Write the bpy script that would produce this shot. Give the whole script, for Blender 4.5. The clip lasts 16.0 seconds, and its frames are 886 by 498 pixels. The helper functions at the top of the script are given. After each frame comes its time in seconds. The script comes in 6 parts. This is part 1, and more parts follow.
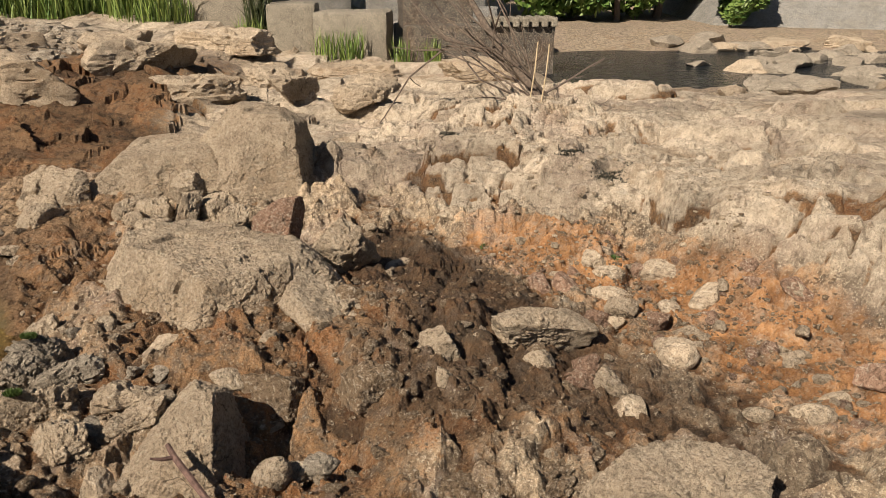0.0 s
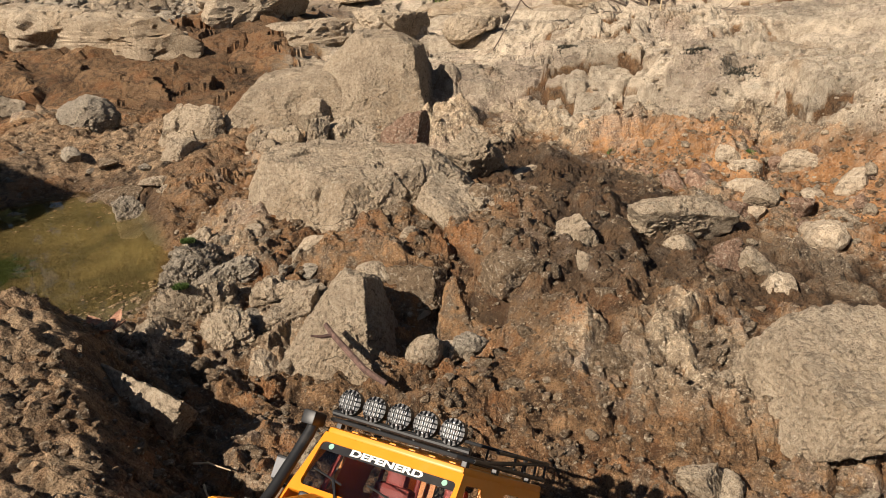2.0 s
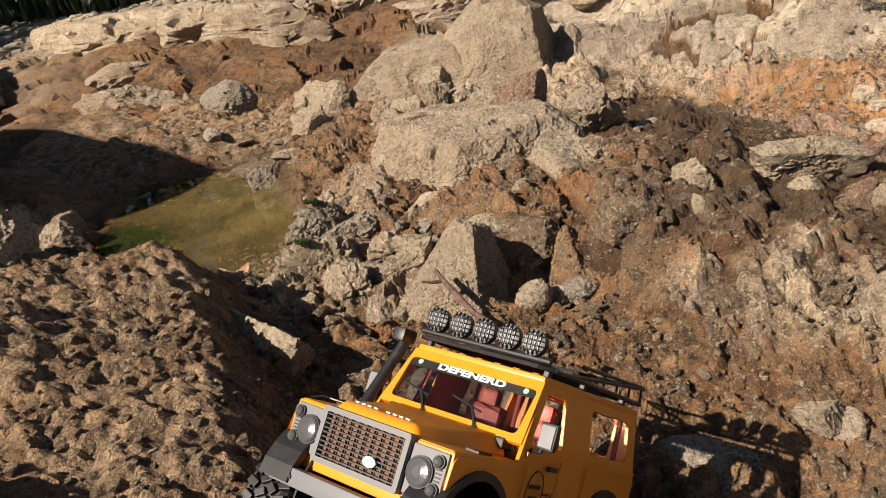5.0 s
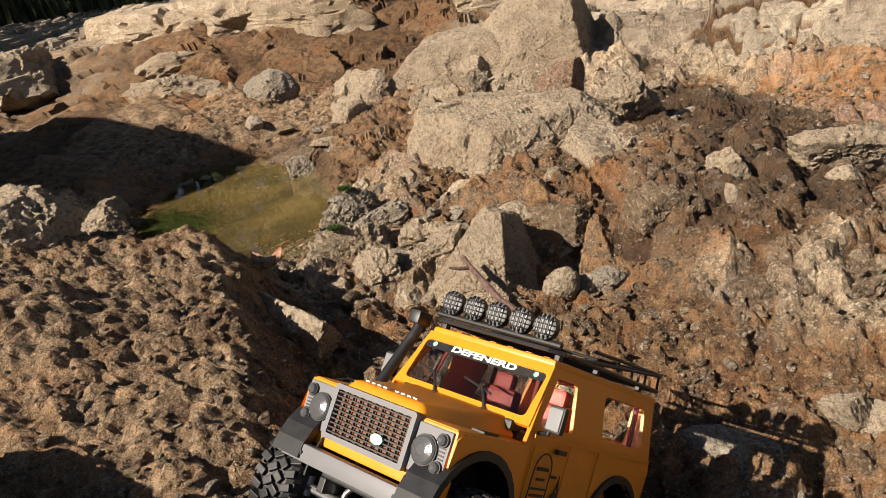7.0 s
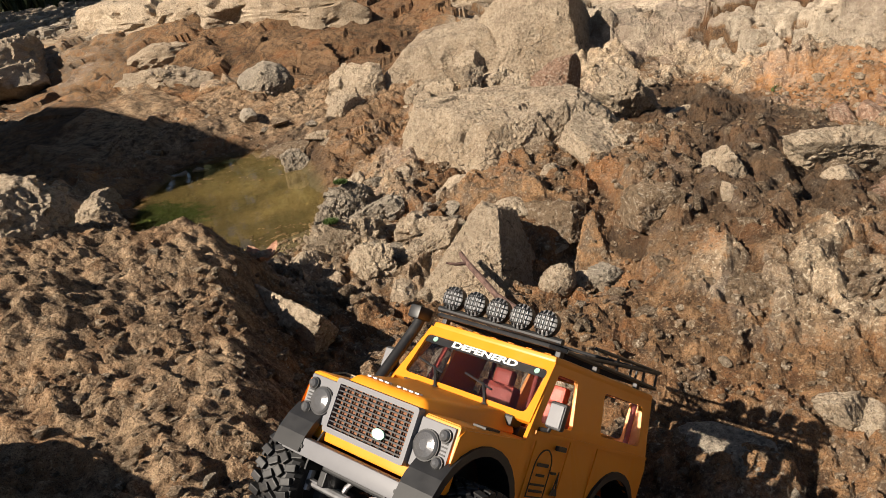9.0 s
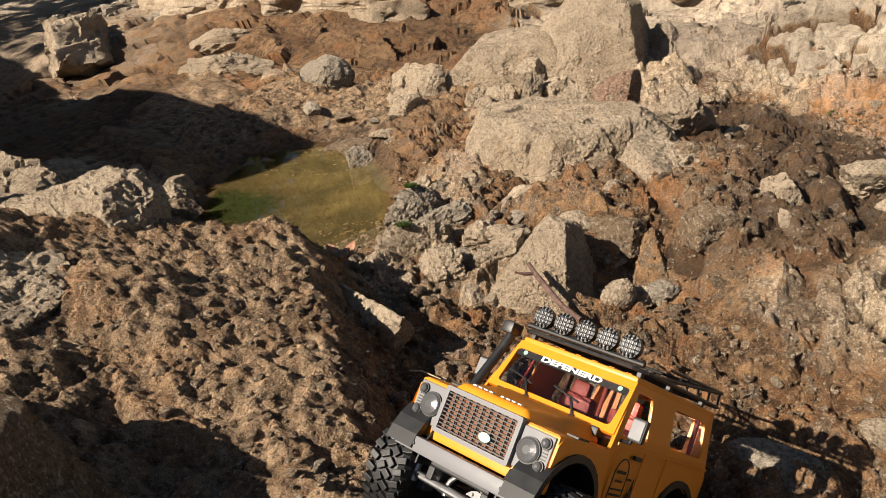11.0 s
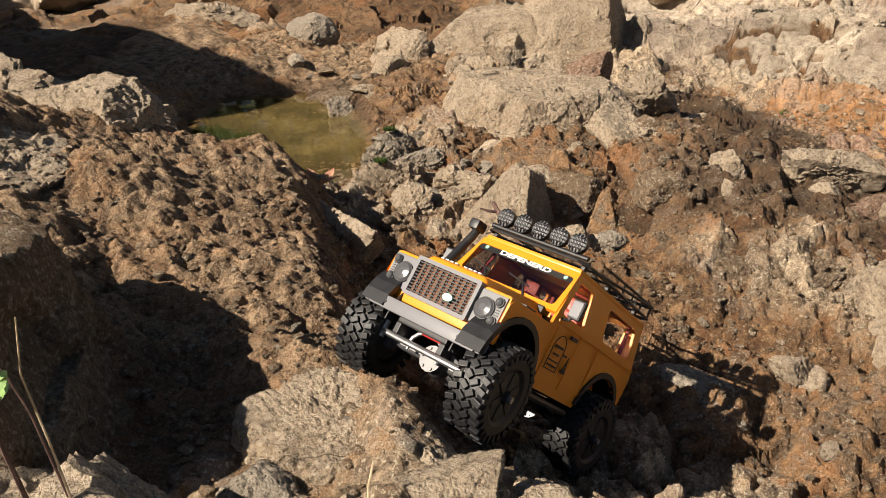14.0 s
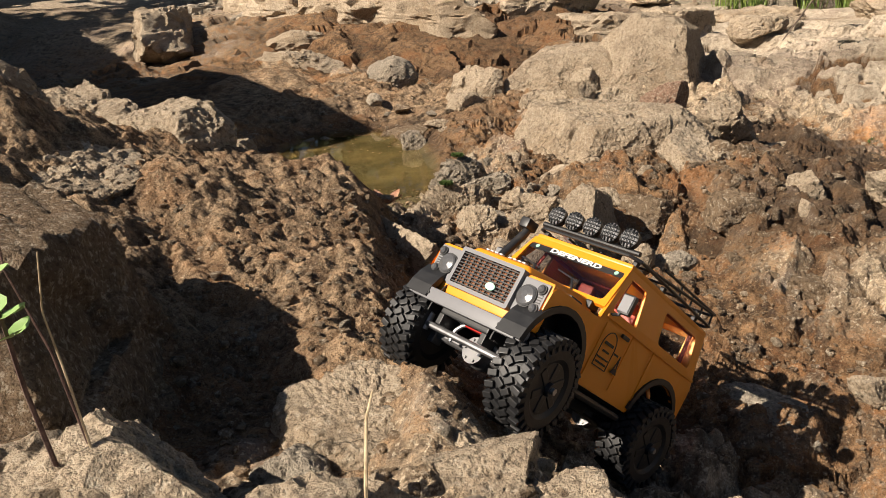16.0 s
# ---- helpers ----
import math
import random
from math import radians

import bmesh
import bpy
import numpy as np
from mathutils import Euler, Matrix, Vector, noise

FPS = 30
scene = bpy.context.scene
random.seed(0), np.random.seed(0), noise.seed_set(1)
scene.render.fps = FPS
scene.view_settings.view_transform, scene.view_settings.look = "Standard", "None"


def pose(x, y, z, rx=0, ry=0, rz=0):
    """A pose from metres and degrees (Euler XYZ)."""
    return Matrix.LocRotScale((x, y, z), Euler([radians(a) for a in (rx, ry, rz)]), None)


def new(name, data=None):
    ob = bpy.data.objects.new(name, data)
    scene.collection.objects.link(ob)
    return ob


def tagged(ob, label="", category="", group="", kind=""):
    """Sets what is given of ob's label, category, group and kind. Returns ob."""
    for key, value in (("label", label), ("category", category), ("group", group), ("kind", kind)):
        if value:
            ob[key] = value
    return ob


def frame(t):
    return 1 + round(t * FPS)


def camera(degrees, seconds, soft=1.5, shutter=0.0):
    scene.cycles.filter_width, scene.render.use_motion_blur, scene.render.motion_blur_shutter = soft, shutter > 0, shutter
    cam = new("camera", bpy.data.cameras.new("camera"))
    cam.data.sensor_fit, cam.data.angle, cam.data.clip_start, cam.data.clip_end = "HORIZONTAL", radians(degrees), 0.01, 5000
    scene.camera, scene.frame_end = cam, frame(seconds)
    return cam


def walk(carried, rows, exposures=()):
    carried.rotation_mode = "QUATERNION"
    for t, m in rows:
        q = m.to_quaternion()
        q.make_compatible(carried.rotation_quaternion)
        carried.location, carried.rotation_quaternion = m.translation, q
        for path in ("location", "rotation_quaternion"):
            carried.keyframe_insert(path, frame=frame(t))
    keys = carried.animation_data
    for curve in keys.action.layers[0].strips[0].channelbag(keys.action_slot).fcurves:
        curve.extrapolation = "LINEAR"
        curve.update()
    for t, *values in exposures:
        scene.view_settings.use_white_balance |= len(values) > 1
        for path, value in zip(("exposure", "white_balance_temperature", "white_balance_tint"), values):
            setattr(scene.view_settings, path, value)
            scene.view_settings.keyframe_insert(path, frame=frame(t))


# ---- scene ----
cam = camera(56.3, 16.0, soft=0.75)
METRES, EYE, TILT, LEAN, TURN = 1.1, 0.869, -19.0, 0.0, 0.0
ROWS = [
    (0.0, 0.0, 0.0, 0.0, 0.0, 0.0, -0.0),
    (0.5, -0.0118, -0.0075, 0.0164, 0.51, -0.83, -0.11),
    (1.0, -0.0172, -0.0089, -0.0132, 2.13, -1.87, 0.31),
    (1.5, -0.045, -0.018, -0.0546, 4.8, -2.64, 1.4),
    (2.0, -0.0497, -0.0202, -0.1223, 7.61, -2.96, 3.12),
    (2.5, -0.0624, -0.0143, -0.1515, 9.6, -2.62, 5.13),
    (3.0, -0.0705, -0.0098, -0.1488, 10.56, -1.92, 6.63),
    (3.5, -0.0577, -0.0026, -0.1474, 11.18, -1.6, 7.15),
    (4.0, -0.0577, -0.0076, -0.1441, 12.65, -1.99, 6.72),
    (4.5, -0.024, -0.0311, -0.1774, 15.12, -3.0, 5.9),
    (7.0, 0.0354, -0.0307, -0.1935, 20.46, -3.84, 4.87),
    (7.5, 0.0279, -0.0312, -0.1943, 19.92, -3.73, 4.74),
    (8.0, 0.034, -0.0314, -0.1999, 19.45, -3.73, 4.63),
    (8.5, 0.0279, -0.0321, -0.1938, 19.34, -3.82, 4.55),
    (9.0, 0.0255, -0.0342, -0.1919, 19.84, -4.26, 4.21),
    (9.5, 0.0186, -0.0405, -0.1973, 20.9, -5.31, 3.61),
    (12.0, -0.0139, -0.217, -0.1205, 22.28, -4.0, 0.46),
    (12.5, 0.0387, -0.2318, -0.1499, 21.82, -3.59, 0.04),
    (13.0, -0.0037, -0.2609, -0.1851, 17.97, -4.58, -1.48),
    (13.5, 0.0324, -0.2764, -0.2214, 16.14, -5.4, -3.93),
    (14.0, 0.0268, -0.2797, -0.2473, 19.85, -5.54, -4.92),
    (14.5, 0.0192, -0.2676, -0.2859, 22.34, -4.12, -5.23),
    (15.0, 0.0184, -0.2638, -0.2739, 23.06, -2.71, -5.19),
    (15.5, 0.0121, -0.2639, -0.2778, 24.09, -2.26, -5.25),
    (16.0, 0.0717, -0.2534, -0.3143, 25.82, -2.28, -5.04),
]
walk(cam, [(t, pose(0, 0, EYE, TILT, LEAN, TURN) @ pose(METRES * x, METRES * y, METRES * z, 90 + pitch, roll, yaw)) for t, x, y, z, yaw, pitch, roll in ROWS], [(0.0, 0.56), (3.0, 0.66), (6.0, 0.78), (16.0, 0.86)])


# ---- world and sun ----
SUN_WAY = Vector((0.281, 0.352, -0.380)).normalized()
world = bpy.data.worlds.new("sky")
scene.world = world
world.use_nodes = True
wn = world.node_tree.nodes
sky = wn.new("ShaderNodeTexSky")
sky.sky_type, sky.sun_disc = "NISHITA", False
sky.sun_elevation = math.asin(-SUN_WAY.z)
sky.sun_rotation = math.atan2(-SUN_WAY.x, -SUN_WAY.y)
world.node_tree.links.new(sky.outputs[0], wn["Background"].inputs[0])
wn["Background"].inputs[1].default_value = 0.031
sun = new("sun", bpy.data.lights.new("sun", "SUN"))
sun.data.energy, sun.data.angle, sun.data.color = 5.0, radians(0.5), (1.0, 0.88, 0.735)
sun.matrix_world = SUN_WAY.to_track_quat("-Z", "Y").to_matrix().to_4x4()


# ---- materials ----
class Nodes:
    """A node material under construction."""

    def __init__(self, name):
        self.mat = bpy.data.materials.new(name)
        self.mat.use_nodes = True
        self.tree = self.mat.node_tree
        self.bsdf = self.tree.nodes["Principled BSDF"]
        self.where = self.tree.nodes.new("ShaderNodeTexCoord").outputs["Object"]

    def add(self, kind, **values):
        node = self.tree.nodes.new("ShaderNode" + kind)
        for key, value in values.items():
            if key in ("blend_type", "data_type", "operation", "attribute_name", "feature", "distance", "noise_dimensions", "invert"):
                setattr(node, key, value)
            else:
                self.put(node.inputs[key.replace("_", " ")], value)
        return node

    def put(self, socket, value):
        if isinstance(value, bpy.types.NodeSocket):
            self.tree.links.new(value, socket)
        else:
            socket.default_value = value

    def noise(self, scale, detail=4.0, rough=0.6, where=None):
        node = self.add("TexNoise", Scale=scale, Detail=detail, Roughness=rough, Vector=where or self.where)
        return node.outputs["Fac"]

    def cells(self, scale, where=None, feature="F1"):
        return self.add("TexVoronoi", feature=feature, Scale=scale, Vector=where or self.where).outputs["Distance"]

    def ramp(self, value, low, high, a=0.0, b=1.0):
        node = self.add("MapRange", Value=value)
        for n, v in zip((1, 2, 3, 4), (low, high, a, b)):
            self.put(node.inputs[n], v)
        return node.outputs[0]

    def maths(self, operation, a, b=0.0):
        node = self.add("Math", operation=operation)
        self.put(node.inputs[0], a), self.put(node.inputs[1], b)
        return node.outputs[0]

    def mix(self, fac, a, b, blend="MIX"):
        node = self.tree.nodes.new("ShaderNodeMix")
        node.data_type, node.blend_type = "RGBA", blend
        self.put(node.inputs[0], fac)
        for n, v in ((6, a), (7, b)):
            self.put(node.inputs[n], (*v, 1.0) if isinstance(v, tuple) else v)
        return node.outputs[2]

    def attribute(self, name):
        return self.add("Attribute", attribute_name=name).outputs["Fac"]

    def bump(self, height, strength, distance, after=None):
        node = self.add("Bump", Strength=strength, Distance=distance, Height=height)
        if after:
            self.put(node.inputs["Normal"], after)
        return node.outputs["Normal"]

    def done(self, colour, rough=0.8, normal=None, **more):
        self.put(self.bsdf.inputs["Base Color"], (*colour, 1.0) if isinstance(colour, tuple) else colour)
        self.put(self.bsdf.inputs["Roughness"], rough)
        if normal:
            self.put(self.bsdf.inputs["Normal"], normal)
        for key, value in more.items():
            self.put(self.bsdf.inputs[key.replace("_", " ")], value)
        return self.mat


def rock_material(name, pale, dark, stain, lichen=0.25, wet=0.0):
    n = Nodes(name)
    rnd = n.add("ObjectInfo").outputs["Random"]
    broad = n.noise(6.0, 5.0, 0.62)
    mid = n.noise(26.0, 6.0, 0.66)
    fine = n.noise(120.0, 4.0, 0.66)
    grit = n.noise(480.0, 2.0, 0.6)
    bent = n.add("VectorMath", operation="ADD")
    sway = n.add("VectorMath", operation="SCALE")
    n.put(sway.inputs[0], n.add("TexNoise", Scale=14.0, Detail=5.0, Vector=n.where).outputs["Color"]), n.put(sway.inputs["Scale"], 0.10)
    n.put(bent.inputs[0], n.where), n.put(bent.inputs[1], sway.outputs[0])
    colour = n.mix(n.ramp(broad, 0.36, 0.64), n.mix(0.35, dark, pale), pale)
    colour = n.mix(n.ramp(n.noise(3.6, 4.0), 0.48, 0.66, 0.0, 0.75), colour, stain)
    colour = n.mix(n.ramp(n.noise(11.0, 7.0, 0.75), 0.50, 0.58, 0.0, 0.60), colour, tuple(0.85 * c for c in dark))
    colour = n.mix(n.ramp(n.noise(8.0, 6.0, 0.72), 0.55, 0.63, 0.0, lichen), colour, (0.58, 0.52, 0.41))
    colour = n.mix(n.ramp(n.noise(46.0, 6.0, 0.75), 0.57, 0.64, 0.0, 0.60), colour, tuple(0.45 * c for c in dark))
    colour = n.mix(n.ramp(fine, 0.53, 0.64, 0.0, 0.65), colour, tuple(0.5 * c for c in dark))
    colour = n.mix(n.ramp(fine, 0.46, 0.36, 0.0, 0.60), colour, (0.68, 0.59, 0.46))
    colour = n.mix(n.ramp(grit, 0.54, 0.64, 0.0, 0.45), colour, tuple(0.5 * c for c in dark))
    colour = n.mix(n.ramp(rnd, 0.0, 1.0, 0.0, 0.3), colour, tuple(0.75 * c for c in dark))
    line = n.add("TexVoronoi", feature="DISTANCE_TO_EDGE", Scale=6.0, Vector=bent.outputs[0]).outputs["Distance"]
    there = n.ramp(n.noise(5.0, 2.0), 0.50, 0.58)
    crack = n.maths("MULTIPLY", n.ramp(line, 0.0, 0.012, 1.0, 0.0), there)
    colour = n.mix(n.maths("MULTIPLY", crack, 0.8), colour, (0.05, 0.036, 0.024))
    bump = n.bump(broad, 0.5, 0.025)
    bump = n.bump(mid, 0.8, 0.012, bump)
    bump = n.bump(n.noise(60.0, 6.0, 0.75), 0.9, 0.008, bump)
    bump = n.bump(fine, 0.8, 0.006, bump)
    bump = n.bump(grit, 0.35, 0.0015, bump)
    bump = n.bump(crack, -0.8, 0.008, bump)
    return n.done(colour, n.ramp(mid, 0.3, 0.7, 0.80 - wet, 0.95 - wet), bump, Specular_IOR_Level=0.3)


ROCK_PALE = rock_material("pale granite", (0.74, 0.60, 0.435), (0.33, 0.25, 0.172), (0.33, 0.225, 0.13))
ROCK_GREY = rock_material("grey granite", (0.54, 0.465, 0.365), (0.23, 0.19, 0.145), (0.25, 0.185, 0.125))
ROCK_PINK = rock_material("reddish granite", (0.46, 0.30, 0.21), (0.22, 0.13, 0.085), (0.30, 0.14, 0.075))
# darkest of the rock colours, with lower roughness
ROCK_DARK = rock_material("dark grey-brown rock", (0.16, 0.135, 0.11), (0.065, 0.055, 0.046), (0.17, 0.105, 0.06), 0.15, 0.22)
ROCK_BROWN = rock_material("mud-stained rock", (0.36, 0.26, 0.165), (0.15, 0.102, 0.062), (0.20, 0.115, 0.058))


def ground_material():
    """Bare rock, brown mud, rusty silt and damp patches, shared out by what the ground is at each place."""
    n = Nodes("riverbed ground")
    mud, rust, wet, pale, bed, crust, green_shade = (n.attribute(a) for a in ("mud", "rust", "wet", "pale", "bed", "crust", "green_shade"))
    broad, mid = n.noise(5.0, 5.0, 0.62), n.noise(28.0, 5.0, 0.68)
    fine, grit = n.noise(120.0, 4.0, 0.7), n.noise(520.0, 2.0, 0.6)
    rock = n.mix(n.ramp(mid, 0.40, 0.62), (0.115, 0.081, 0.053), (0.46, 0.355, 0.24))
    shelf = n.mix(n.ramp(mid, 0.38, 0.62), (0.40, 0.32, 0.235), (0.66, 0.555, 0.425))
    rock = n.mix(pale, rock, shelf)
    rock = n.mix(n.ramp(n.noise(13.0, 6.0, 0.7), 0.58, 0.68, 0.0, 0.45), rock, (0.52, 0.48, 0.40))
    rock = n.mix(n.ramp(broad, 0.54, 0.70, 0.0, 0.6), rock, (0.29, 0.18, 0.095))
    rock = n.mix(n.ramp(n.noise(3.2, 3.0), 0.50, 0.64, 0.0, 0.5), rock, (0.34, 0.25, 0.195))
    rock = n.mix(n.ramp(grit, 0.53, 0.63, 0.0, 0.6), rock, (0.085, 0.066, 0.048))
    rock = n.mix(n.ramp(n.noise(19.0, 6.0, 0.78), 0.55, 0.62, 0.0, 0.65), rock, (0.12, 0.088, 0.060))
    soil = n.mix(n.ramp(mid, 0.40, 0.62), (0.066, 0.037, 0.019), (0.28, 0.162, 0.080))
    soil = n.mix(n.ramp(n.noise(9.0, 4.0), 0.50, 0.68, 0.0, 0.7), soil, (0.235, 0.098, 0.034))
    soil = n.mix(n.ramp(fine, 0.56, 0.72, 0.0, 0.55), soil, (0.29, 0.22, 0.145))
    crumbs = n.mix(n.ramp(n.noise(34.0, 6.0, 0.78), 0.40, 0.60), (0.075, 0.050, 0.031), (0.37, 0.26, 0.16))
    crumbs = n.mix(n.ramp(n.noise(75.0, 5.0, 0.75), 0.56, 0.66, 0.0, 0.6), crumbs, (0.42, 0.35, 0.25))
    crumbs = n.mix(n.ramp(n.noise(7.0, 3.0), 0.50, 0.64, 0.0, 0.55), crumbs, (0.21, 0.110, 0.050))
    soil = n.mix(n.maths("MULTIPLY", crust, 0.85), soil, crumbs)
    silt = n.mix(n.ramp(mid, 0.36, 0.64), (0.22, 0.092, 0.030), (0.43, 0.215, 0.085))
    silt = n.mix(n.ramp(n.noise(15.0, 5.0, 0.7), 0.50, 0.64, 0.0, 0.75), silt, (0.36, 0.26, 0.18))
    silt = n.mix(n.ramp(n.noise(7.0, 4.0, 0.7), 0.55, 0.66, 0.0, 0.7), silt, (0.13, 0.075, 0.042))
    soil = n.mix(n.ramp(grit, 0.52, 0.62, 0.0, 0.65), soil, (0.038, 0.024, 0.014))
    silt = n.mix(n.ramp(fine, 0.52, 0.66, 0.0, 0.45), silt, (0.46, 0.34, 0.23))
    rock = n.mix(n.ramp(n.noise(150.0, 3.0, 0.7), 0.54, 0.64, 0.0, 0.60), rock, (0.64, 0.55, 0.41))
    soil = n.mix(n.ramp(n.noise(190.0, 3.0, 0.7), 0.56, 0.66, 0.0, 0.60), soil, (0.42, 0.31, 0.20))
    edge = n.maths("SUBTRACT", mid, 0.5)
    colour = n.mix(n.ramp(n.maths("ADD", mud, edge), 0.38, 0.62), rock, soil)
    colour = n.mix(n.ramp(n.maths("ADD", rust, n.maths("MULTIPLY", edge, 1.8)), 0.25, 0.85, 0.0, 0.85), colour, silt)
    colour = n.mix(bed, colour, n.mix(n.ramp(broad, 0.4, 0.62), (0.085, 0.066, 0.028), (0.16, 0.125, 0.055)))
    # shade and reflected greenery at the pool's left end, put into the bed colour
    colour = n.mix(n.ramp(n.maths("ADD", green_shade, n.maths("MULTIPLY", edge, 1.2)), 0.35, 0.6, 0.0, 0.9), colour, (0.030, 0.055, 0.008))
    damp = n.ramp(n.maths("ADD", wet, edge), 0.36, 0.66)
    colour = n.mix(damp, colour, n.mix(0.68, colour, (0.030, 0.021, 0.014)))
    tone = n.ramp(n.attribute("tone"), 0.10, 0.90, 0.45, 1.65)
    toned = n.add("VectorMath", operation="SCALE")
    n.put(toned.inputs[0], colour), n.put(toned.inputs["Scale"], tone)
    colour = toned.outputs[0]
    bump = n.bump(mid, 0.7, 0.010)
    bump = n.bump(n.noise(60.0, 6.0, 0.78), 0.8, 0.007, bump)
    bump = n.bump(fine, 1.0, 0.007, bump)
    bump = n.bump(grit, 0.35, 0.002, bump)
    rough = n.ramp(damp, 0.0, 1.0, 0.93, 0.55)
    return n.done(colour, rough, bump, Specular_IOR_Level=0.3)


def plain(name, colour, rough=0.5, metal=0.0, grain=0.0, scale=60.0, **more):
    """Paint, plastic, rubber or metal with a slight unevenness."""
    n = Nodes(name)
    f = n.noise(scale, 4.0, 0.65)
    shade = n.mix(n.ramp(f, 0.3, 0.7), tuple(c * (1 - grain) for c in colour), colour)
    dust = n.ramp(n.noise(scale * 0.25, 5.0, 0.7), 0.55, 0.75, 0.0, 0.10)
    shade = n.mix(dust, shade, (0.30, 0.23, 0.15))
    return n.done(shade, n.ramp(f, 0.3, 0.7, rough, min(1.0, rough + 0.12)), n.bump(f, 0.08, 0.001), Metallic=metal, **more)


GROUND = ground_material()
PAINT = plain("orange body shell", (0.78, 0.27, 0.012), 0.36, grain=0.05)
BLACK = plain("black plastic", (0.016, 0.016, 0.017), 0.42, grain=0.2)
GREY = plain("grey plastic", (0.16, 0.16, 0.17), 0.45, grain=0.1)
RUBBER = plain("tyre rubber", (0.013, 0.013, 0.014), 0.48, grain=0.3, scale=200.0)
STEEL = plain("worn metal", (0.42, 0.42, 0.43), 0.35, 0.9, grain=0.2)
DULL = plain("dull grey metal", (0.17, 0.17, 0.175), 0.38, 0.7, grain=0.2)
LENS = plain("lamp lens", (0.13, 0.13, 0.135), 0.12, 0.3, grain=0.3, scale=900.0)
RED = plain("red anodised metal", (0.42, 0.018, 0.012), 0.35, 0.3)
MAROON = plain("dark red seat plastic", (0.30, 0.045, 0.028), 0.5)
WHITE = plain("white print", (0.75, 0.74, 0.70), 0.6)
PRINT = plain("black print", (0.03, 0.022, 0.016), 0.6)
GREEN = plain("pale green badge", (0.30, 0.55, 0.42), 0.4)
MESHBROWN = plain("grille backing", (0.20, 0.075, 0.03), 0.7, grain=0.3)


def glass_material(name, tint, rough=0.02):
    n = Nodes(name)
    return n.done(tint, rough, None, Transmission_Weight=1.0, IOR=1.45)


SCREEN = glass_material("windscreen", (0.42, 0.41, 0.43))


def water_material():
    n = Nodes("shallow water")
    ripple = n.bump(n.noise(16.0, 2.0), 0.06, 0.004)
    return n.done((0.80, 0.70, 0.42), 0.02, ripple, Transmission_Weight=1.0, IOR=1.33)


WATER = water_material()


def river_material():
    n = Nodes("running river water")
    wave = n.noise(9.0, 5.0, 0.65)
    foam = n.ramp(n.noise(14.0, 6.0, 0.7), 0.60, 0.72, 0.0, 0.7)
    return n.done(n.mix(foam, (0.012, 0.014, 0.016), (0.55, 0.57, 0.6)), 0.15, n.bump(wave, 1.0, 0.08))


RIVER = river_material()


def bark_material(name, a, b):
    n = Nodes(name)
    f = n.noise(90.0, 4.0, 0.7)
    return n.done(n.mix(n.ramp(f, 0.35, 0.65), a, b), 0.85, n.bump(f, 0.5, 0.003))


BARK = bark_material("grey-brown bark", (0.07, 0.05, 0.036), (0.19, 0.145, 0.11))
STICK = bark_material("dark red-brown stick", (0.055, 0.03, 0.024), (0.16, 0.095, 0.075))
DRY = bark_material("bleached dry stalk", (0.36, 0.27, 0.16), (0.60, 0.48, 0.31))


def leaf_material(name, a, b):
    n = Nodes(name)
    rnd = n.add("NewGeometry").outputs["Random Per Island"]
    colour = n.mix(rnd, a, b)
    return n.done(colour, 0.55, None, Transmission_Weight=0.0, Subsurface_Weight=0.0)


LEAF = leaf_material("bush leaves", (0.05, 0.11, 0.018), (0.17, 0.23, 0.05))
GRASS = leaf_material("bank grass", (0.07, 0.14, 0.02), (0.24, 0.29, 0.07))
# shade is put into this leaf colour; also on weeds and some far trees
DARKLEAF = leaf_material("leaves darkened for shade", (0.022, 0.035, 0.010), (0.075, 0.085, 0.03))
MOSS = leaf_material("green moss", (0.035, 0.065, 0.012), (0.085, 0.13, 0.025))
DRYMOSS = leaf_material("blackish dry moss", (0.018, 0.016, 0.010), (0.045, 0.038, 0.022))
FRESH = leaf_material("fresh leaves", (0.14, 0.27, 0.07), (0.28, 0.40, 0.14))
DEADLEAF = bark_material("dead leaf", (0.16, 0.06, 0.035), (0.42, 0.24, 0.15))
CONCRETE = rock_material("weathered concrete", (0.40, 0.35, 0.27), (0.26, 0.23, 0.18), (0.28, 0.24, 0.19), 0.1)
CONCRETE_GREY = rock_material("grey concrete", (0.30, 0.29, 0.27), (0.19, 0.185, 0.17), (0.24, 0.22, 0.19), 0.1)


# ---- the lie of the land ----
def hash01(ix, iy, seed):
    """A pseudo-random number from 0 to 1 for each whole-numbered cell."""
    h = ix.astype(np.int32).view(np.uint32) * np.uint32(374761393) + iy.astype(np.int32).view(np.uint32) * np.uint32(668265263)
    h = h + np.uint32((seed * 974634777) & 0xFFFFFFFF)
    h = (h ^ (h >> np.uint32(13))) * np.uint32(1274126177)
    h = (h ^ (h >> np.uint32(16))) * np.uint32(2246822519)
    return ((h ^ (h >> np.uint32(15))) >> np.uint32(8)).astype(np.float32) / np.float32(16777215)


def vnoise(x, y, seed):
    """Smooth value noise from -1 to 1."""
    ix, iy = np.floor(x), np.floor(y)
    fx, fy = x - ix, y - iy
    fx, fy = fx * fx * (3 - 2 * fx), fy * fy * (3 - 2 * fy)
    a, b = hash01(ix, iy, seed), hash01(ix + 1, iy, seed)
    c, d = hash01(ix, iy + 1, seed), hash01(ix + 1, iy + 1, seed)
    return 2 * (a + (b - a) * fx + (c - a) * fy + (a - b - c + d) * fx * fy) - 1


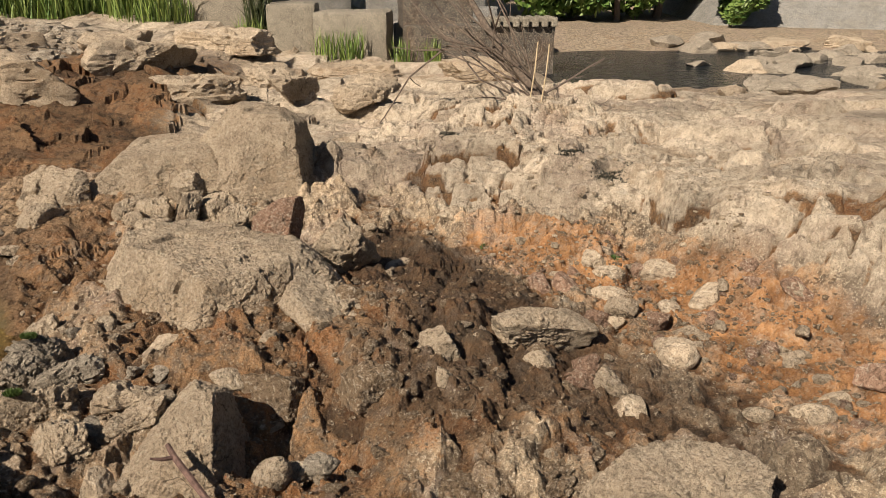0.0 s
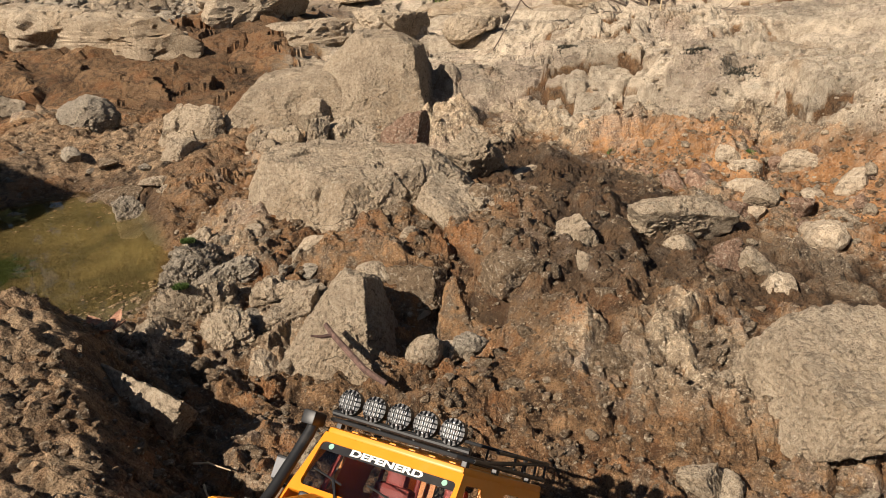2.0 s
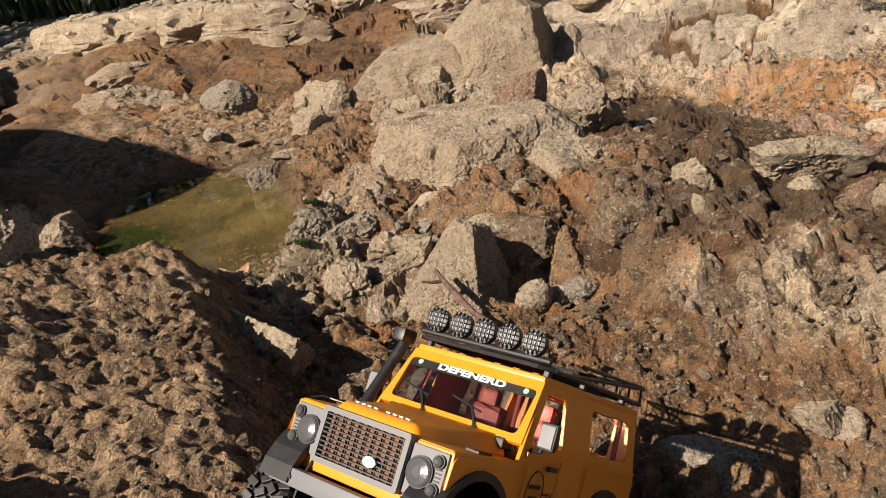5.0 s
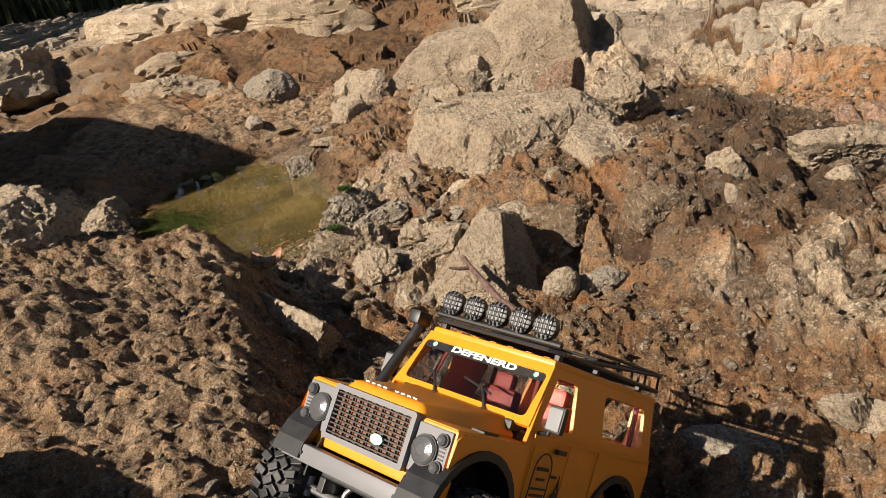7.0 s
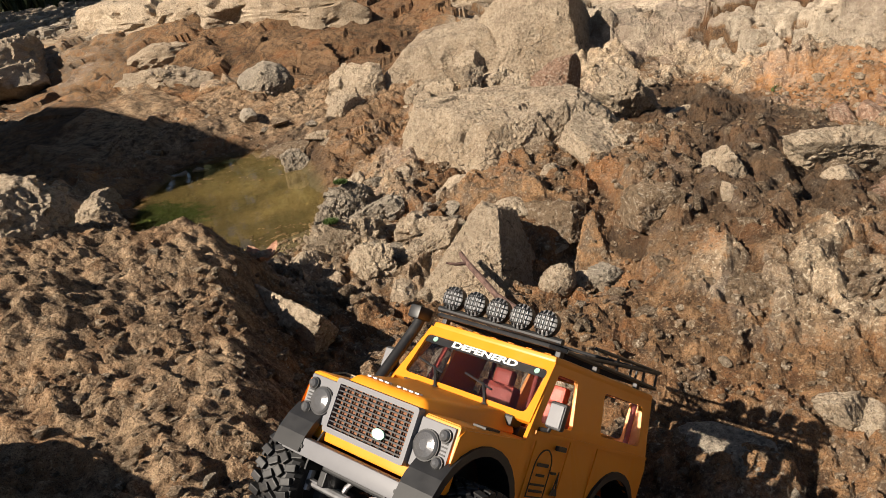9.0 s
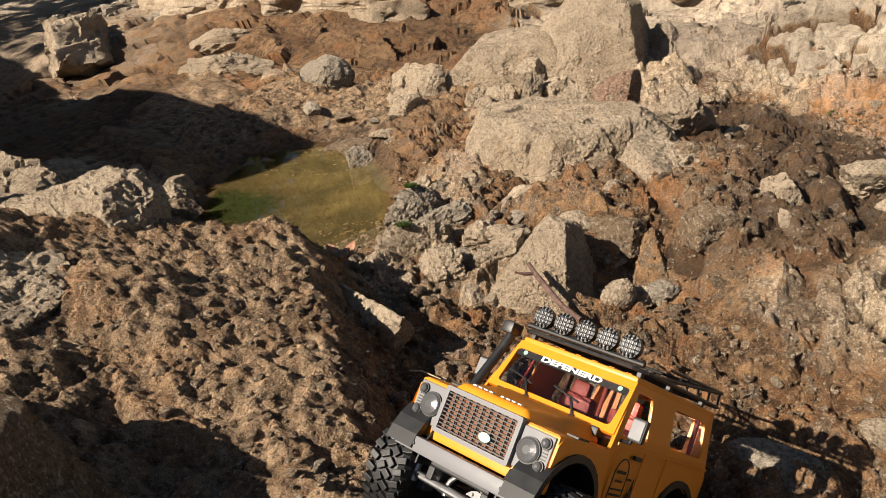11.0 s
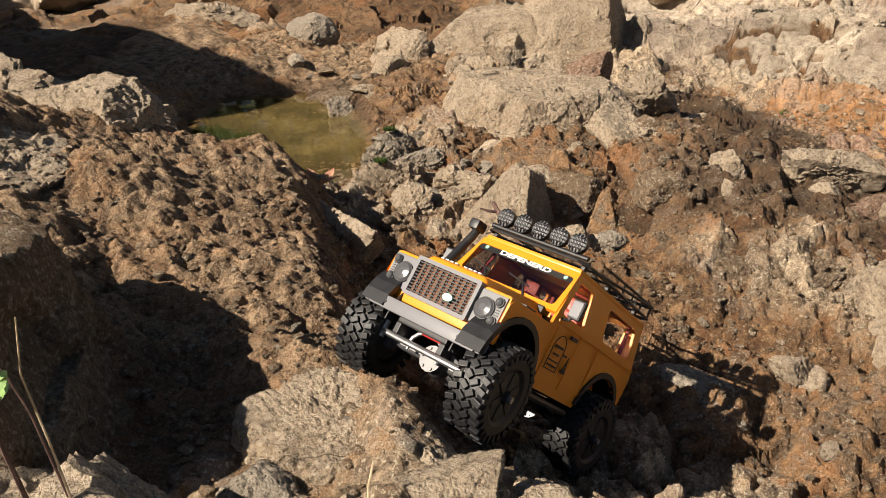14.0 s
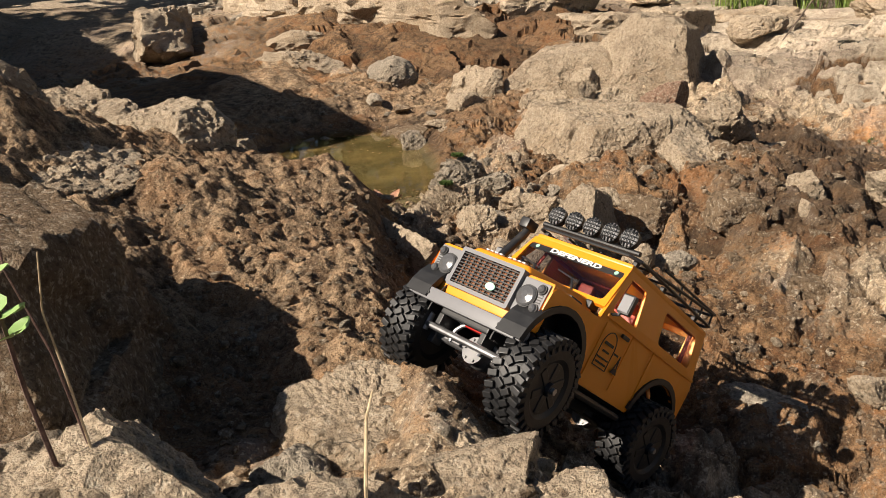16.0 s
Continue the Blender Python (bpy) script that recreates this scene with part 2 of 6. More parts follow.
def fbm(x, y, seed, octaves=4):
    total, size = 0 * x, 1.0
    for n in range(octaves):
        total = total + size * vnoise(x * 2 ** n, y * 2 ** n, seed + n)
        size *= 0.5
    return total / 1.9


def shards(x, y, size, seed, slope=0.5):
    """Broken rock: each cell of an uneven mosaic is a tilted facet at its own level. Gives height (in cell sizes), gap to the next cell and a random number."""
    u, v = x / size, y / size
    u, v = u + 0.35 * vnoise(u * 1.7, v * 1.7, seed + 50), v + 0.35 * vnoise(u * 1.7, v * 1.7, seed + 51)
    cu, cv = np.floor(u), np.floor(v)
    best, second = np.full(u.shape, 9.0), np.full(u.shape, 9.0)
    height, rnd = np.zeros(u.shape), np.zeros(u.shape)
    for i in (-1, 0, 1):
        for j in (-1, 0, 1):
            a, b = cu + i, cv + j
            du = u - a - hash01(a, b, seed)
            dv = v - b - hash01(a, b, seed + 1)
            d = np.sqrt(du * du + dv * dv)
            r = hash01(a, b, seed + 2)
            h = (r - 0.5) + slope * 2 * ((hash01(a, b, seed + 3) - 0.5) * du + (hash01(a, b, seed + 4) - 0.5) * dv)
            near = d < best
            second = np.where(near, best, np.minimum(second, d))
            height, rnd, best = np.where(near, h, height), np.where(near, r, rnd), np.where(near, d, best)
    return height, second - best, rnd


def blocks(x, y, size, seed, steep=1.9):
    """Rubble: each cell holds a flat-topped angular block that stands out of the matrix. Gives height (in cell sizes), the block's own random number and how far a place lies on a block's top."""
    u, v = x / size, y / size
    u, v = u + 0.12 * vnoise(u * 2.3, v * 2.3, seed + 50), v + 0.12 * vnoise(u * 2.3, v * 2.3, seed + 51)
    cu, cv = np.floor(u), np.floor(v)
    height, rnd, top = np.full(u.shape, -0.30), np.zeros(u.shape), np.zeros(u.shape)
    for i in (-1, 0, 1):
        for j in (-1, 0, 1):
            a, b = cu + i, cv + j
            r = hash01(a, b, seed + 2)
            turn, wide = 6.283 * hash01(a, b, seed + 3), 0.75 + 0.6 * hash01(a, b, seed + 6)
            du, dv = u - a - 0.15 - 0.7 * hash01(a, b, seed), v - b - 0.15 - 0.7 * hash01(a, b, seed + 1)
            p, q = (np.cos(turn) * du + np.sin(turn) * dv) * wide, np.cos(turn) * dv - np.sin(turn) * du
            reach = np.maximum.reduce([p, q, -0.85 * p - 0.45 * q, 0.35 * p - 0.95 * q, 0.75 * p + 0.7 * q - 0.05])
            lid = 0.60 * r * r - 0.32 + 0.75 * ((hash01(a, b, seed + 4) - 0.5) * du + (hash01(a, b, seed + 5) - 0.5) * dv)
            side = steep * (0.30 + 0.28 * r - reach) - 0.25
            h = np.minimum(lid, side)
            over = h > height
            height, rnd = np.where(over, h, height), np.where(over, r, rnd)
            top = np.where(over, np.clip(4 * (h + 0.30), 0, 1), top)
    return height, rnd, top


def clods(x, y, size, seed):
    """Crumbly crust: rounded clods of uneven size heaped over one another. Gives height (in cell sizes) and each clod's random number."""
    u, v = x / size, y / size
    u, v = u + 0.25 * vnoise(u * 2.1, v * 2.1, seed + 50), v + 0.25 * vnoise(u * 2.1, v * 2.1, seed + 51)
    cu, cv = np.floor(u), np.floor(v)
    height, rnd = np.full(u.shape, -0.35, np.float32), np.zeros(u.shape, np.float32)
    for i in (-1, 0, 1):
        for j in (-1, 0, 1):
            a, b = cu + i, cv + j
            r = hash01(a, b, seed + 2)
            du, dv = u - a - hash01(a, b, seed), v - b - hash01(a, b, seed + 1)
            wide = 0.42 + 0.5 * r
            h = 1.25 * np.sqrt(np.maximum(wide * wide - du * du - dv * dv, 0)) - 0.55 + 0.35 * hash01(a, b, seed + 3)
            over = h > height
            height, rnd = np.where(over, h, height), np.where(over, r, rnd)
    return height, rnd


def terrace(v, step, soft):
    """Layers of rock: flat treads with short steep risers between them."""
    k = np.floor(v / step)
    return step * (k + ramp(v / step - k, 1 - soft, 1.0))


def ramp(v, a, b):
    """0 below a, 1 above b, smooth between."""
    s = np.clip((v - a) / (b - a), 0, 1)
    return s * s * (3 - 2 * s)


def mound(x, y, cx, cy, rx, ry, turn=0.0):
    c, s = math.cos(radians(turn)), math.sin(radians(turn))
    u, v = ((x - cx) * c + (y - cy) * s) / rx, ((y - cy) * c - (x - cx) * s) / ry
    return np.exp(-(u * u + v * v))


def beside(x, y, x0, y0, x1, y1):
    """Distance to the left of the line from one place to another (right: minus), and how far along it, from 0 to 1."""
    dx, dy = x1 - x0, y1 - y0
    n = math.hypot(dx, dy)
    return ((y - y0) * dx - (x - x0) * dy) / n, ((x - x0) * dx + (y - y0) * dy) / (n * n)


def shelf_off(x, y):
    """How far a place lies behind the wavering front edge of the pale shelf."""
    return y + 0.62 * np.clip(x - 0.1, -0.5, 0.9) - 2.50 + 0.55 * np.clip(x - 0.6, 0, 0.6) + 0.06 * np.sin(7 * x) + 0.04 * np.sin(17 * x + 1)


def lie(x, y):
    """The smooth height of the ground: pool at 0, the mud bank, the trench under the car, the pale shelf, the river beyond."""
    z = 0.012 + 0 * x
    # wash floor falling to the trench on the right
    z = z - 0.135 * mound(x, y, 0.20, 0.82, 0.42, 0.38)
    z = z - 0.05 * mound(x, y, -0.22, 0.70, 0.20, 0.16)
    # mud bank: rises to the left of a line that runs away from the camera
    off, along = beside(x, y, -0.30, 0.22, -1.00, 1.12)
    bank = 0.165 * ramp(off, -0.23, 0.0) * (0.72 + 0.28 * ramp(along, 0.14, 0.42)) + 0.05 * ramp(off, -0.35, -0.1) * ramp(along, 0.6, 0.9) + 0.18 * ramp(off, 0.10, 0.70) * ramp(off + 0.35 * along, 0.15, 0.60)
    z = z + bank * (1 - ramp(along, 0.92, 1.30)) * ramp(y, -1.2, 0.3)
    z = z + 0.13 * mound(x, y, -1.42, 1.10, 0.30, 0.20, -8)
    z = z + 0.06 * mound(x, y, -0.95, 0.72, 0.15, 0.12)
    z = z + 0.14 * mound(x, y, -2.03, 1.05, 0.28, 0.40) + 0.12 * mound(x, y, -1.45, 0.55, 0.22, 0.2)
    # the high bank that shades the flats
    off, along = beside(x, y, -2.50, 0.95, -5.05, 3.15)
    z = z + 1.70 * ramp(off, -0.05, 0.55) * ramp(along, -0.12, 0.08) * (1 - 0.26 * ramp(along, 0.15, 0.7)) * (1 - ramp(along, 1.6, 2.6))
    off, along = beside(x, y, -0.30, 0.22, -1.00, 1.12)
    # sill of rock in front of the trench, towards the camera
    z = z + 0.15 * (1 - ramp(y, 0.36, 0.52)) * (1 - 0.40 * ramp(x, -0.34, -0.24) * ramp(y, 0.12, 0.30)) * mound(x, y, -0.20, 0.2, 0.75, 0.6) * (1 - ramp(off, -0.16, 0.02))
    z = z + 0.12 * mound(x, y, -0.2, -0.25, 0.7, 0.30)
    # core of the outcrop in the middle
    z = z + 0.05 * mound(x, y, -0.72, 1.78, 0.34, 0.22, -30) + 0.055 * mound(x, y, -0.72, 2.20, 0.50, 0.42) + 0.08 * mound(x, y, -0.80, 2.90, 0.60, 0.35)
    z = z + 0.055 * mound(x, y, -0.80, 1.42, 0.16, 0.22)
    z = z + 0.10 * mound(x, y, -0.20, 1.78, 0.42, 0.38)
    z = z - 0.16 * mound(x, y, -0.27, 1.38, 0.13, 0.09)
    # knob of rock beside the trench
    z = z + 0.06 * mound(x, y, 0.10, 1.30, 0.20, 0.16)
    # rusty wash, then the pale shelf behind it
    z = z - 0.03 * mound(x, y, 0.55, 1.75, 0.45, 0.35)
    z = z + 0.22 * ramp(shelf_off(x, y), -0.03, 0.48) * ramp(x, -0.25, 0.35) * (1 - 0.75 * ramp(y, 4.2, 5.4))
    z = z + 0.09 * ramp(y, 2.6, 3.2) * ramp(x, -1.3, -0.8) * (1 - ramp(x, -0.15, 0.45)) * (1 - 0.7 * ramp(y, 4.2, 5.2))
    # flat with two shallow pools on the left, bank of slabs beyond them
    z = z + 0.035 * ramp(-x, 0.95, 1.25) * ramp(y, 1.1, 1.4) * (1 - ramp(y, 3.0, 3.4))
    z = z - 0.13 * mound(x, y, -1.42, 1.90, 0.30, 0.60, 36) - 0.06 * mound(x, y, -1.78, 3.55, 0.42, 0.22)
    z = z + 0.16 * ramp(-x, 1.85, 2.4) * (1 - ramp(y, 1.5, 2.3))
    z = z + 0.24 * ramp(y, 3.9, 4.9) * ramp(-x, 0.9, 2.0) + 0.10 * mound(x, y, -2.7, 4.2, 0.9, 0.30) + 0.10 * mound(x, y, -2.9, 3.0, 0.6, 0.6)
    # river channel and far bank
    z = z - 0.20 * ramp(y, 5.6, 6.6) * ramp(x, 0.3, 1.2) * (1 - ramp(y, 9.5, 11.5))
    z = z + 0.16 * ramp(y, 5.0, 7.5) * ramp(-x, 2.2, 4.5)
    z = z + 2.5 * ramp(y, 13.0, 60.0) + 1.2 * ramp(-x, 7.0, 30.0) * ramp(y, -20, 6) + 1.5 * ramp(x, 8, 40)
    return z


# ---- building helpers ----
def mesh_of(name, bm, material, smooth=False):
    data = bpy.data.meshes.new(name)
    bm.to_mesh(data)
    bm.free()
    data.materials.append(material)
    if smooth:
        data.polygons.foreach_set("use_smooth", [True] * len(data.polygons))
    return data


def thing(name, bm, material, label, category, group="", kind="", smooth=False, at=None):
    ob = new(name, mesh_of(name, bm, material, smooth))
    if at is not None:
        ob.matrix_world = at
    return tagged(ob, label, category, group, kind)


def part(name, bm, material, parent, label="", smooth=False):
    """One mesh under a thing or a part, in the parent's own frame."""
    ob = new(name, mesh_of(name, bm, material, smooth))
    ob.parent = parent
    return tagged(ob, label)


def box(bm, x0, y0, z0, x1, y1, z1, bevel=0.0, m=None):
    made = bmesh.ops.create_cube(bm, size=1.0)["verts"]
    bmesh.ops.scale(bm, vec=(x1 - x0, y1 - y0, z1 - z0), verts=made)
    bmesh.ops.translate(bm, vec=((x0 + x1) / 2, (y0 + y1) / 2, (z0 + z1) / 2), verts=made)
    if bevel:
        edges = list({e for v in made for e in v.link_edges})
        done = bmesh.ops.bevel(bm, geom=edges, offset=bevel, segments=2, affect="EDGES", profile=0.6)
        made = list({v for f in done["faces"] for v in f.verts} | {v for v in made if v.is_valid})
    if m is not None:
        bmesh.ops.transform(bm, matrix=m, verts=made)
    return made


def tube(bm, points, radius, sides=8, radii=None, cap=True):
    """A round bar along a line of places."""
    points = [Vector(p) for p in points]
    rings = []
    for n, p in enumerate(points):
        way = (points[min(n + 1, len(points) - 1)] - points[max(n - 1, 0)]).normalized()
        side = way.orthogonal().normalized() if n == 0 else (side - way * side.dot(way)).normalized()
        up = way.cross(side)
        r = radii[n] if radii else radius
        rings.append([bm.verts.new(p + r * (math.cos(a) * side + math.sin(a) * up)) for a in (2 * math.pi * k / sides for k in range(sides))])
    for a, b in zip(rings, rings[1:]):
        for k in range(sides):
            bm.faces.new((a[k], a[(k + 1) % sides], b[(k + 1) % sides], b[k]))
    if cap:
        bm.faces.new(rings[0][::-1]), bm.faces.new(rings[-1])


def disc(bm, centre, way, radius, depth, sides=20, top=None):
    """A short drum that starts at centre and reaches depth along way."""
    way = Vector(way).normalized()
    tube(bm, [Vector(centre), Vector(centre) + way * depth], radius, sides, [radius, radius if top is None else top])


def plate(bm, outline, holes, y0, y1, lean=None):
    """A flat sheet in the x-z plane with holes, from y0 to y1. lean(x, y, z) may shift its places."""
    edges = []
    for loop in (outline, *holes):
        verts = [bm.verts.new((x, y0, z)) for x, z in loop]
        edges += [bm.edges.new((verts[k], verts[(k + 1) % len(verts)])) for k in range(len(verts))]
    made = bmesh.ops.triangle_fill(bm, use_beauty=True, use_dissolve=False, edges=edges)
    faces = [f for f in made["geom"] if isinstance(f, bmesh.types.BMFace)]
    grown = bmesh.ops.extrude_face_region(bm, geom=faces)
    top = [v for v in grown["geom"] if isinstance(v, bmesh.types.BMVert)]
    bmesh.ops.translate(bm, vec=(0, y1 - y0, 0), verts=top)
    if lean:
        for v in bm.verts:
            v.co = Vector(lean(*v.co))
    bmesh.ops.recalc_face_normals(bm, faces=bm.faces[:])


# ---- ground ----


def tail(count, reach, k):
    """Distances that grow ever wider apart."""
    return reach * np.expm1(k * np.linspace(0, 1, count + 1)[1:]) / np.expm1(k)


xs = np.concatenate([-4.6 - tail(62, 86, 6.0)[::-1], np.linspace(-4.6, -2.3, 70)[:-1], np.linspace(-2.3, -1.35, 115)[:-1], np.linspace(-1.35, 0.65, 405)[:-1], np.linspace(0.65, 1.3, 80), 1.3 + tail(74, 88, 7.0)]).astype(np.float32)
ys = np.concatenate([np.linspace(-40, -1.0, 24)[:-1], np.linspace(-1.0, 0.12, 80)[:-1], np.linspace(0.12, 1.75, 335)[:-1], np.linspace(1.75, 3.2, 205)[:-1], np.linspace(3.2, 5.2, 140), 5.2 + tail(100, 95, 5.6)]).astype(np.float32)
gx, gy = np.meshgrid(xs, ys)
cell = np.maximum(np.gradient(gx, axis=1), np.gradient(gy, axis=0))
POOL = mound(gx, gy, -1.42, 1.90, 0.28, 0.60, 36)
NEAR = np.s_[np.searchsorted(ys, -0.3):np.searchsorted(ys, 3.8), np.searchsorted(xs, -2.7):np.searchsorted(xs, 1.8)]


def nearby(kind, *args):
    """The relief of the part of the ground where fine pieces show; level elsewhere."""
    out = []
    for values in kind(gx[NEAR], gy[NEAR], *args):
        whole = np.zeros(gx.shape, np.float32)
        whole[NEAR] = values
        out.append(whole)
    return out


# what the ground is made of
wob = 0.16 * fbm(gx * 3, gy * 3, 11)
bank_off, bank_along = beside(gx, gy, -0.30, 0.22, -1.00, 1.12)
mud = 0.25 + 0.7 * mound(gx, gy, -0.45, 1.02, 0.42, 0.17) + 0.62 * ramp(bank_off, -0.25, 0.02) * (1 - ramp(bank_along, 0.95, 1.3))
mud = mud + 0.95 * mound(gx, gy, -1.9, 2.5, 0.8, 0.85) + 0.55 * mound(gx, gy, -1.1, 2.1, 0.25, 0.5) + 0.75 * mound(gx, gy, 0.0, 1.75, 0.65, 0.6)
mud = mud - 0.5 * mound(gx, gy, 0.12, 1.25, 0.2, 0.14) + 0.5 * mound(gx, gy, 0.2, 0.85, 0.35, 0.28) + 0.4 * mound(gx, gy, -2.0, 3.6, 0.7, 0.4) + 0.5 * mound(gx, gy, -2.4, 4.6, 1.8, 1.2) + 0.5 * mound(gx, gy, -0.2, 1.5, 0.8, 0.7)
edge_of_shelf = shelf_off(gx, gy) + 0.5 * wob
pale = ramp(edge_of_shelf, 0.19, 0.29) * ramp(gx + 0.5 * (gy - 2.4), -0.45, 0.05)
pale = np.maximum(pale, ramp(gy, 3.05, 3.4) * ramp(gx, -2.6, -1.2))
pale = np.maximum(pale, 0.8 * ramp(gy, 3.7, 4.3)) * (1 - 0.92 * ramp(-gx + 0.25 * wob, 0.9, 1.6) * (1 - ramp(gy, 6.2, 7.2))) * (1 - 0.85 * ramp(gy + 0.2 * gx, 5.2, 5.9) * ramp(gx, 0.2, 1.0))
channel = mound(gx, gy, -0.12, 2.32, 0.19, 0.50, 24)
pale = pale * (1 - ramp(channel, 0.3, 0.7))
mud = mud + 0.6 * channel
mud = np.clip((mud - 0.25) * ramp(gy, -1.6, -0.2) * ramp(gx, -6.0, -4.0) + 0.25 + wob - 1.0 * pale, 0, 1)
rust = 1.35 * mound(gx, gy, 0.46, 2.27, 0.52, 0.20, -42) + 1.2 * mound(gx, gy, 0.88, 1.72, 0.17, 0.42, 15) + 0.45 * mound(gx, gy, 0.55, 1.70, 0.3, 0.3) + 0.5 * mound(gx, gy, 0.40, 0.85, 0.25, 0.25)
rust = rust + 0.55 * mound(gx, gy, -1.12, 1.50, 0.09, 0.2) + 0.5 * mound(gx, gy, -1.9, 4.6, 0.5, 0.15) + 0.35 * mound(gx, gy, -0.3, 1.0, 0.3, 0.12)
rust = np.clip(rust + wob - 0.8 * pale, 0, 1)
wet = 1.0 * mound(gx, gy, 0.10, 2.05, 0.22, 0.42, 30) + 0.6 * mound(gx, gy, 0.58, 1.68, 0.24, 0.22) + 0.35 * mound(gx, gy, -0.05, 1.7, 0.5, 0.45) + 0.45 * mound(gx, gy, -1.9, 2.4, 0.7, 0.6) + 0.4 * mound(gx, gy, -0.1, 2.35, 0.25, 0.25) + 0.6 * mound(gx, gy, 0.0, 1.5, 0.4, 0.3) + 0.9 * mound(gx, gy, -1.38, 1.9, 0.36, 0.55, 14)
wet = wet + 0.75 * mound(gx, gy, 0.62, 1.28, 0.2, 0.25) + 0.6 * mound(gx, gy, -1.8, 3.5, 0.6, 0.35) + 0.35 * mound(gx, gy, 0.15, 0.75, 0.4, 0.3)
wet = wet + 1.0 * channel + 0.5 * mound(gx, gy, -2.2, 4.7, 1.4, 0.9)
wet = np.clip(wet + wob, 0, 1) * (1 - 0.6 * pale)
bed = ramp(POOL, 0.30, 0.45)

# where the pool's shaded, plant-reflecting end is painted dark green
green_shade = mound(gx, gy, -1.63, 1.80, 0.20, 0.17, -20) * bed

# relief: large slabs, then stones, then crumbs
hard = 1 - np.clip(0.75 * mud + 0.55 * rust, 0, 0.9)
base = lie(gx, gy)
fade = lambda size: 1 - ramp(cell, 0.22 * size, 0.5 * size)
sill = mound(gx, gy, -0.32, 0.30, 0.26, 0.16)
ridge = ramp(bank_off, -0.16, -0.04) * (1 - ramp(bank_along, 1.0, 1.35)) * ramp(gy, 0.15, 0.35)
ridge = np.maximum(ridge, ramp(mound(gx, gy, -1.45, 1.08, 0.34, 0.24, -8), 0.3, 0.6))
trough = mound(gx, gy, -0.60, 0.25, 0.20, 0.15)
ridge = ridge * (1 - 0.9 * trough)
flats = ramp(mound(gx, gy, -1.95, 2.75, 0.85, 0.60), 0.25, 0.6) * (1 - ramp(POOL, 0.12, 0.3))
crust = np.clip(np.maximum(ridge, flats), 0, 1)
dry = (1 - ramp(POOL, 0.18, 0.5)) * (1 - 0.65 * sill) * (1 - 0.85 * crust) * (1 - 0.6 * trough)
stony = dry * (1 - 0.9 * pale)
a, ga, _ = shards(gx, gy * 1.25, 0.30, 21, 0.35)
b, rb, tb = nearby(blocks, 0.15, 31, 2.6)
c, rc, tc = nearby(blocks, 0.058, 41, 2.6)
e, re_, te = nearby(blocks, 0.025, 45, 2.4)
k1, q1 = nearby(clods, 0.070, 101)
k2, q2 = nearby(clods, 0.027, 103)
k3, q3 = nearby(clods, 0.0125, 105)
bare = np.maximum.reduce([tb * fade(0.12), 0.9 * tc * fade(0.05), 0.7 * te * fade(0.022)]) * stony
tone = 0.46 + stony * (0.55 * (rb - 0.42) * tb + 0.60 * (rc - 0.42) * tc * (1 - 0.6 * tb) + 0.55 * (re_ - 0.4) * te * (1 - tc) * (1 - tb)) + crust * (0.22 * (q1 - 0.45) + 0.40 * (q2 - 0.45) + 0.55 * (q3 - 0.45)) + 0.06 * ridge
tone = np.clip(tone + 0.15 * sill, 0, 1)
rust = np.clip(1.25 * rust - 0.30 * bare, 0, 1)
wet = np.clip(wet - 0.30 * bare, 0, 1)
gz = base + stony * (fade(0.3) * 0.05 * a * (0.4 + 0.4 * hard) + fade(0.12) * 0.13 * (b + 0.08) * (0.45 + 0.35 * hard) + fade(0.05) * 0.055 * (c + 0.1) * (0.6 + 0.3 * hard) + fade(0.022) * 0.026 * (e + 0.1))
gz = gz + crust * (1 - ramp(POOL, 0.18, 0.4)) * (fade(0.07) * 0.014 * np.maximum(k1, -0.1) + fade(0.027) * 0.013 * np.maximum(k2, -0.15) + fade(0.014) * 0.011 * k3 + 0.045 * fbm(gx * 7, gy * 7, 88, 3) + fade(0.04) * 0.030 * (0.4 - np.abs(fbm(gx * 17, gy * 17, 89, 4))))
brow = ramp(mound(gx, gy, -0.15, 0.20, 0.50, 0.17), 0.3, 0.7)
mud = mud - 0.45 * brow
tone = np.clip(tone + 0.12 * brow, 0, 1)
mud = np.clip(mud - 0.60 * (bare - 0.30) * (1 - crust) * (1 - pale), 0, 1)
# the pale shelf lies in worn layers, split by cracks
split, gsplit, _ = shards(gx * 0.9 + 0.3 * gy, gy * 1.5, 0.62, 23, 0.5)
crevice, gcrev, rcrev = nearby(shards, 0.13, 25, 0.5)
waver = 0.12 * fbm(gx * 1.2, gy * 1.9, 75, 4) + 0.035 * fbm(gx * 5.0, gy * 7.0, 71, 4)
layers = terrace(base + waver + 0.05 * split, 0.060, 0.22)
layers = 0.75 * layers + 0.25 * (base + waver + 0.05 * split) + 0.020 * crevice
layers = layers + 0.7 * fade(0.05) * (terrace(0.060 * fbm(gx * 4.0 + 5, gy * 6.5, 78, 5), 0.016, 0.2))
torn = ramp(fbm(gx * 2.6, gy * 2.6, 27), -0.35, 0.15)
crack = np.maximum((1 - ramp(gsplit, 0.0, 0.05)) * fade(0.20), 0.9 * (1 - ramp(ga, 0.0, 0.12)) * fade(0.12)) * torn
crack = np.maximum(crack, 0.8 * (1 - ramp(gcrev, 0.03, 0.20)) * fade(0.09) * ramp(fbm(gx * 3.4 + 7, gy * 3.4, 29), -0.10, 0.25) * (gcrev != 0))
gz = gz + pale * (layers - base - 0.050 * crack)
mud = np.clip(mud + 0.9 * pale * crack, 0, 1)
tone = np.clip(tone + pale * 0.34 * fbm(gx * 3.0, gy * 5.0, 83, 4), 0, 1)
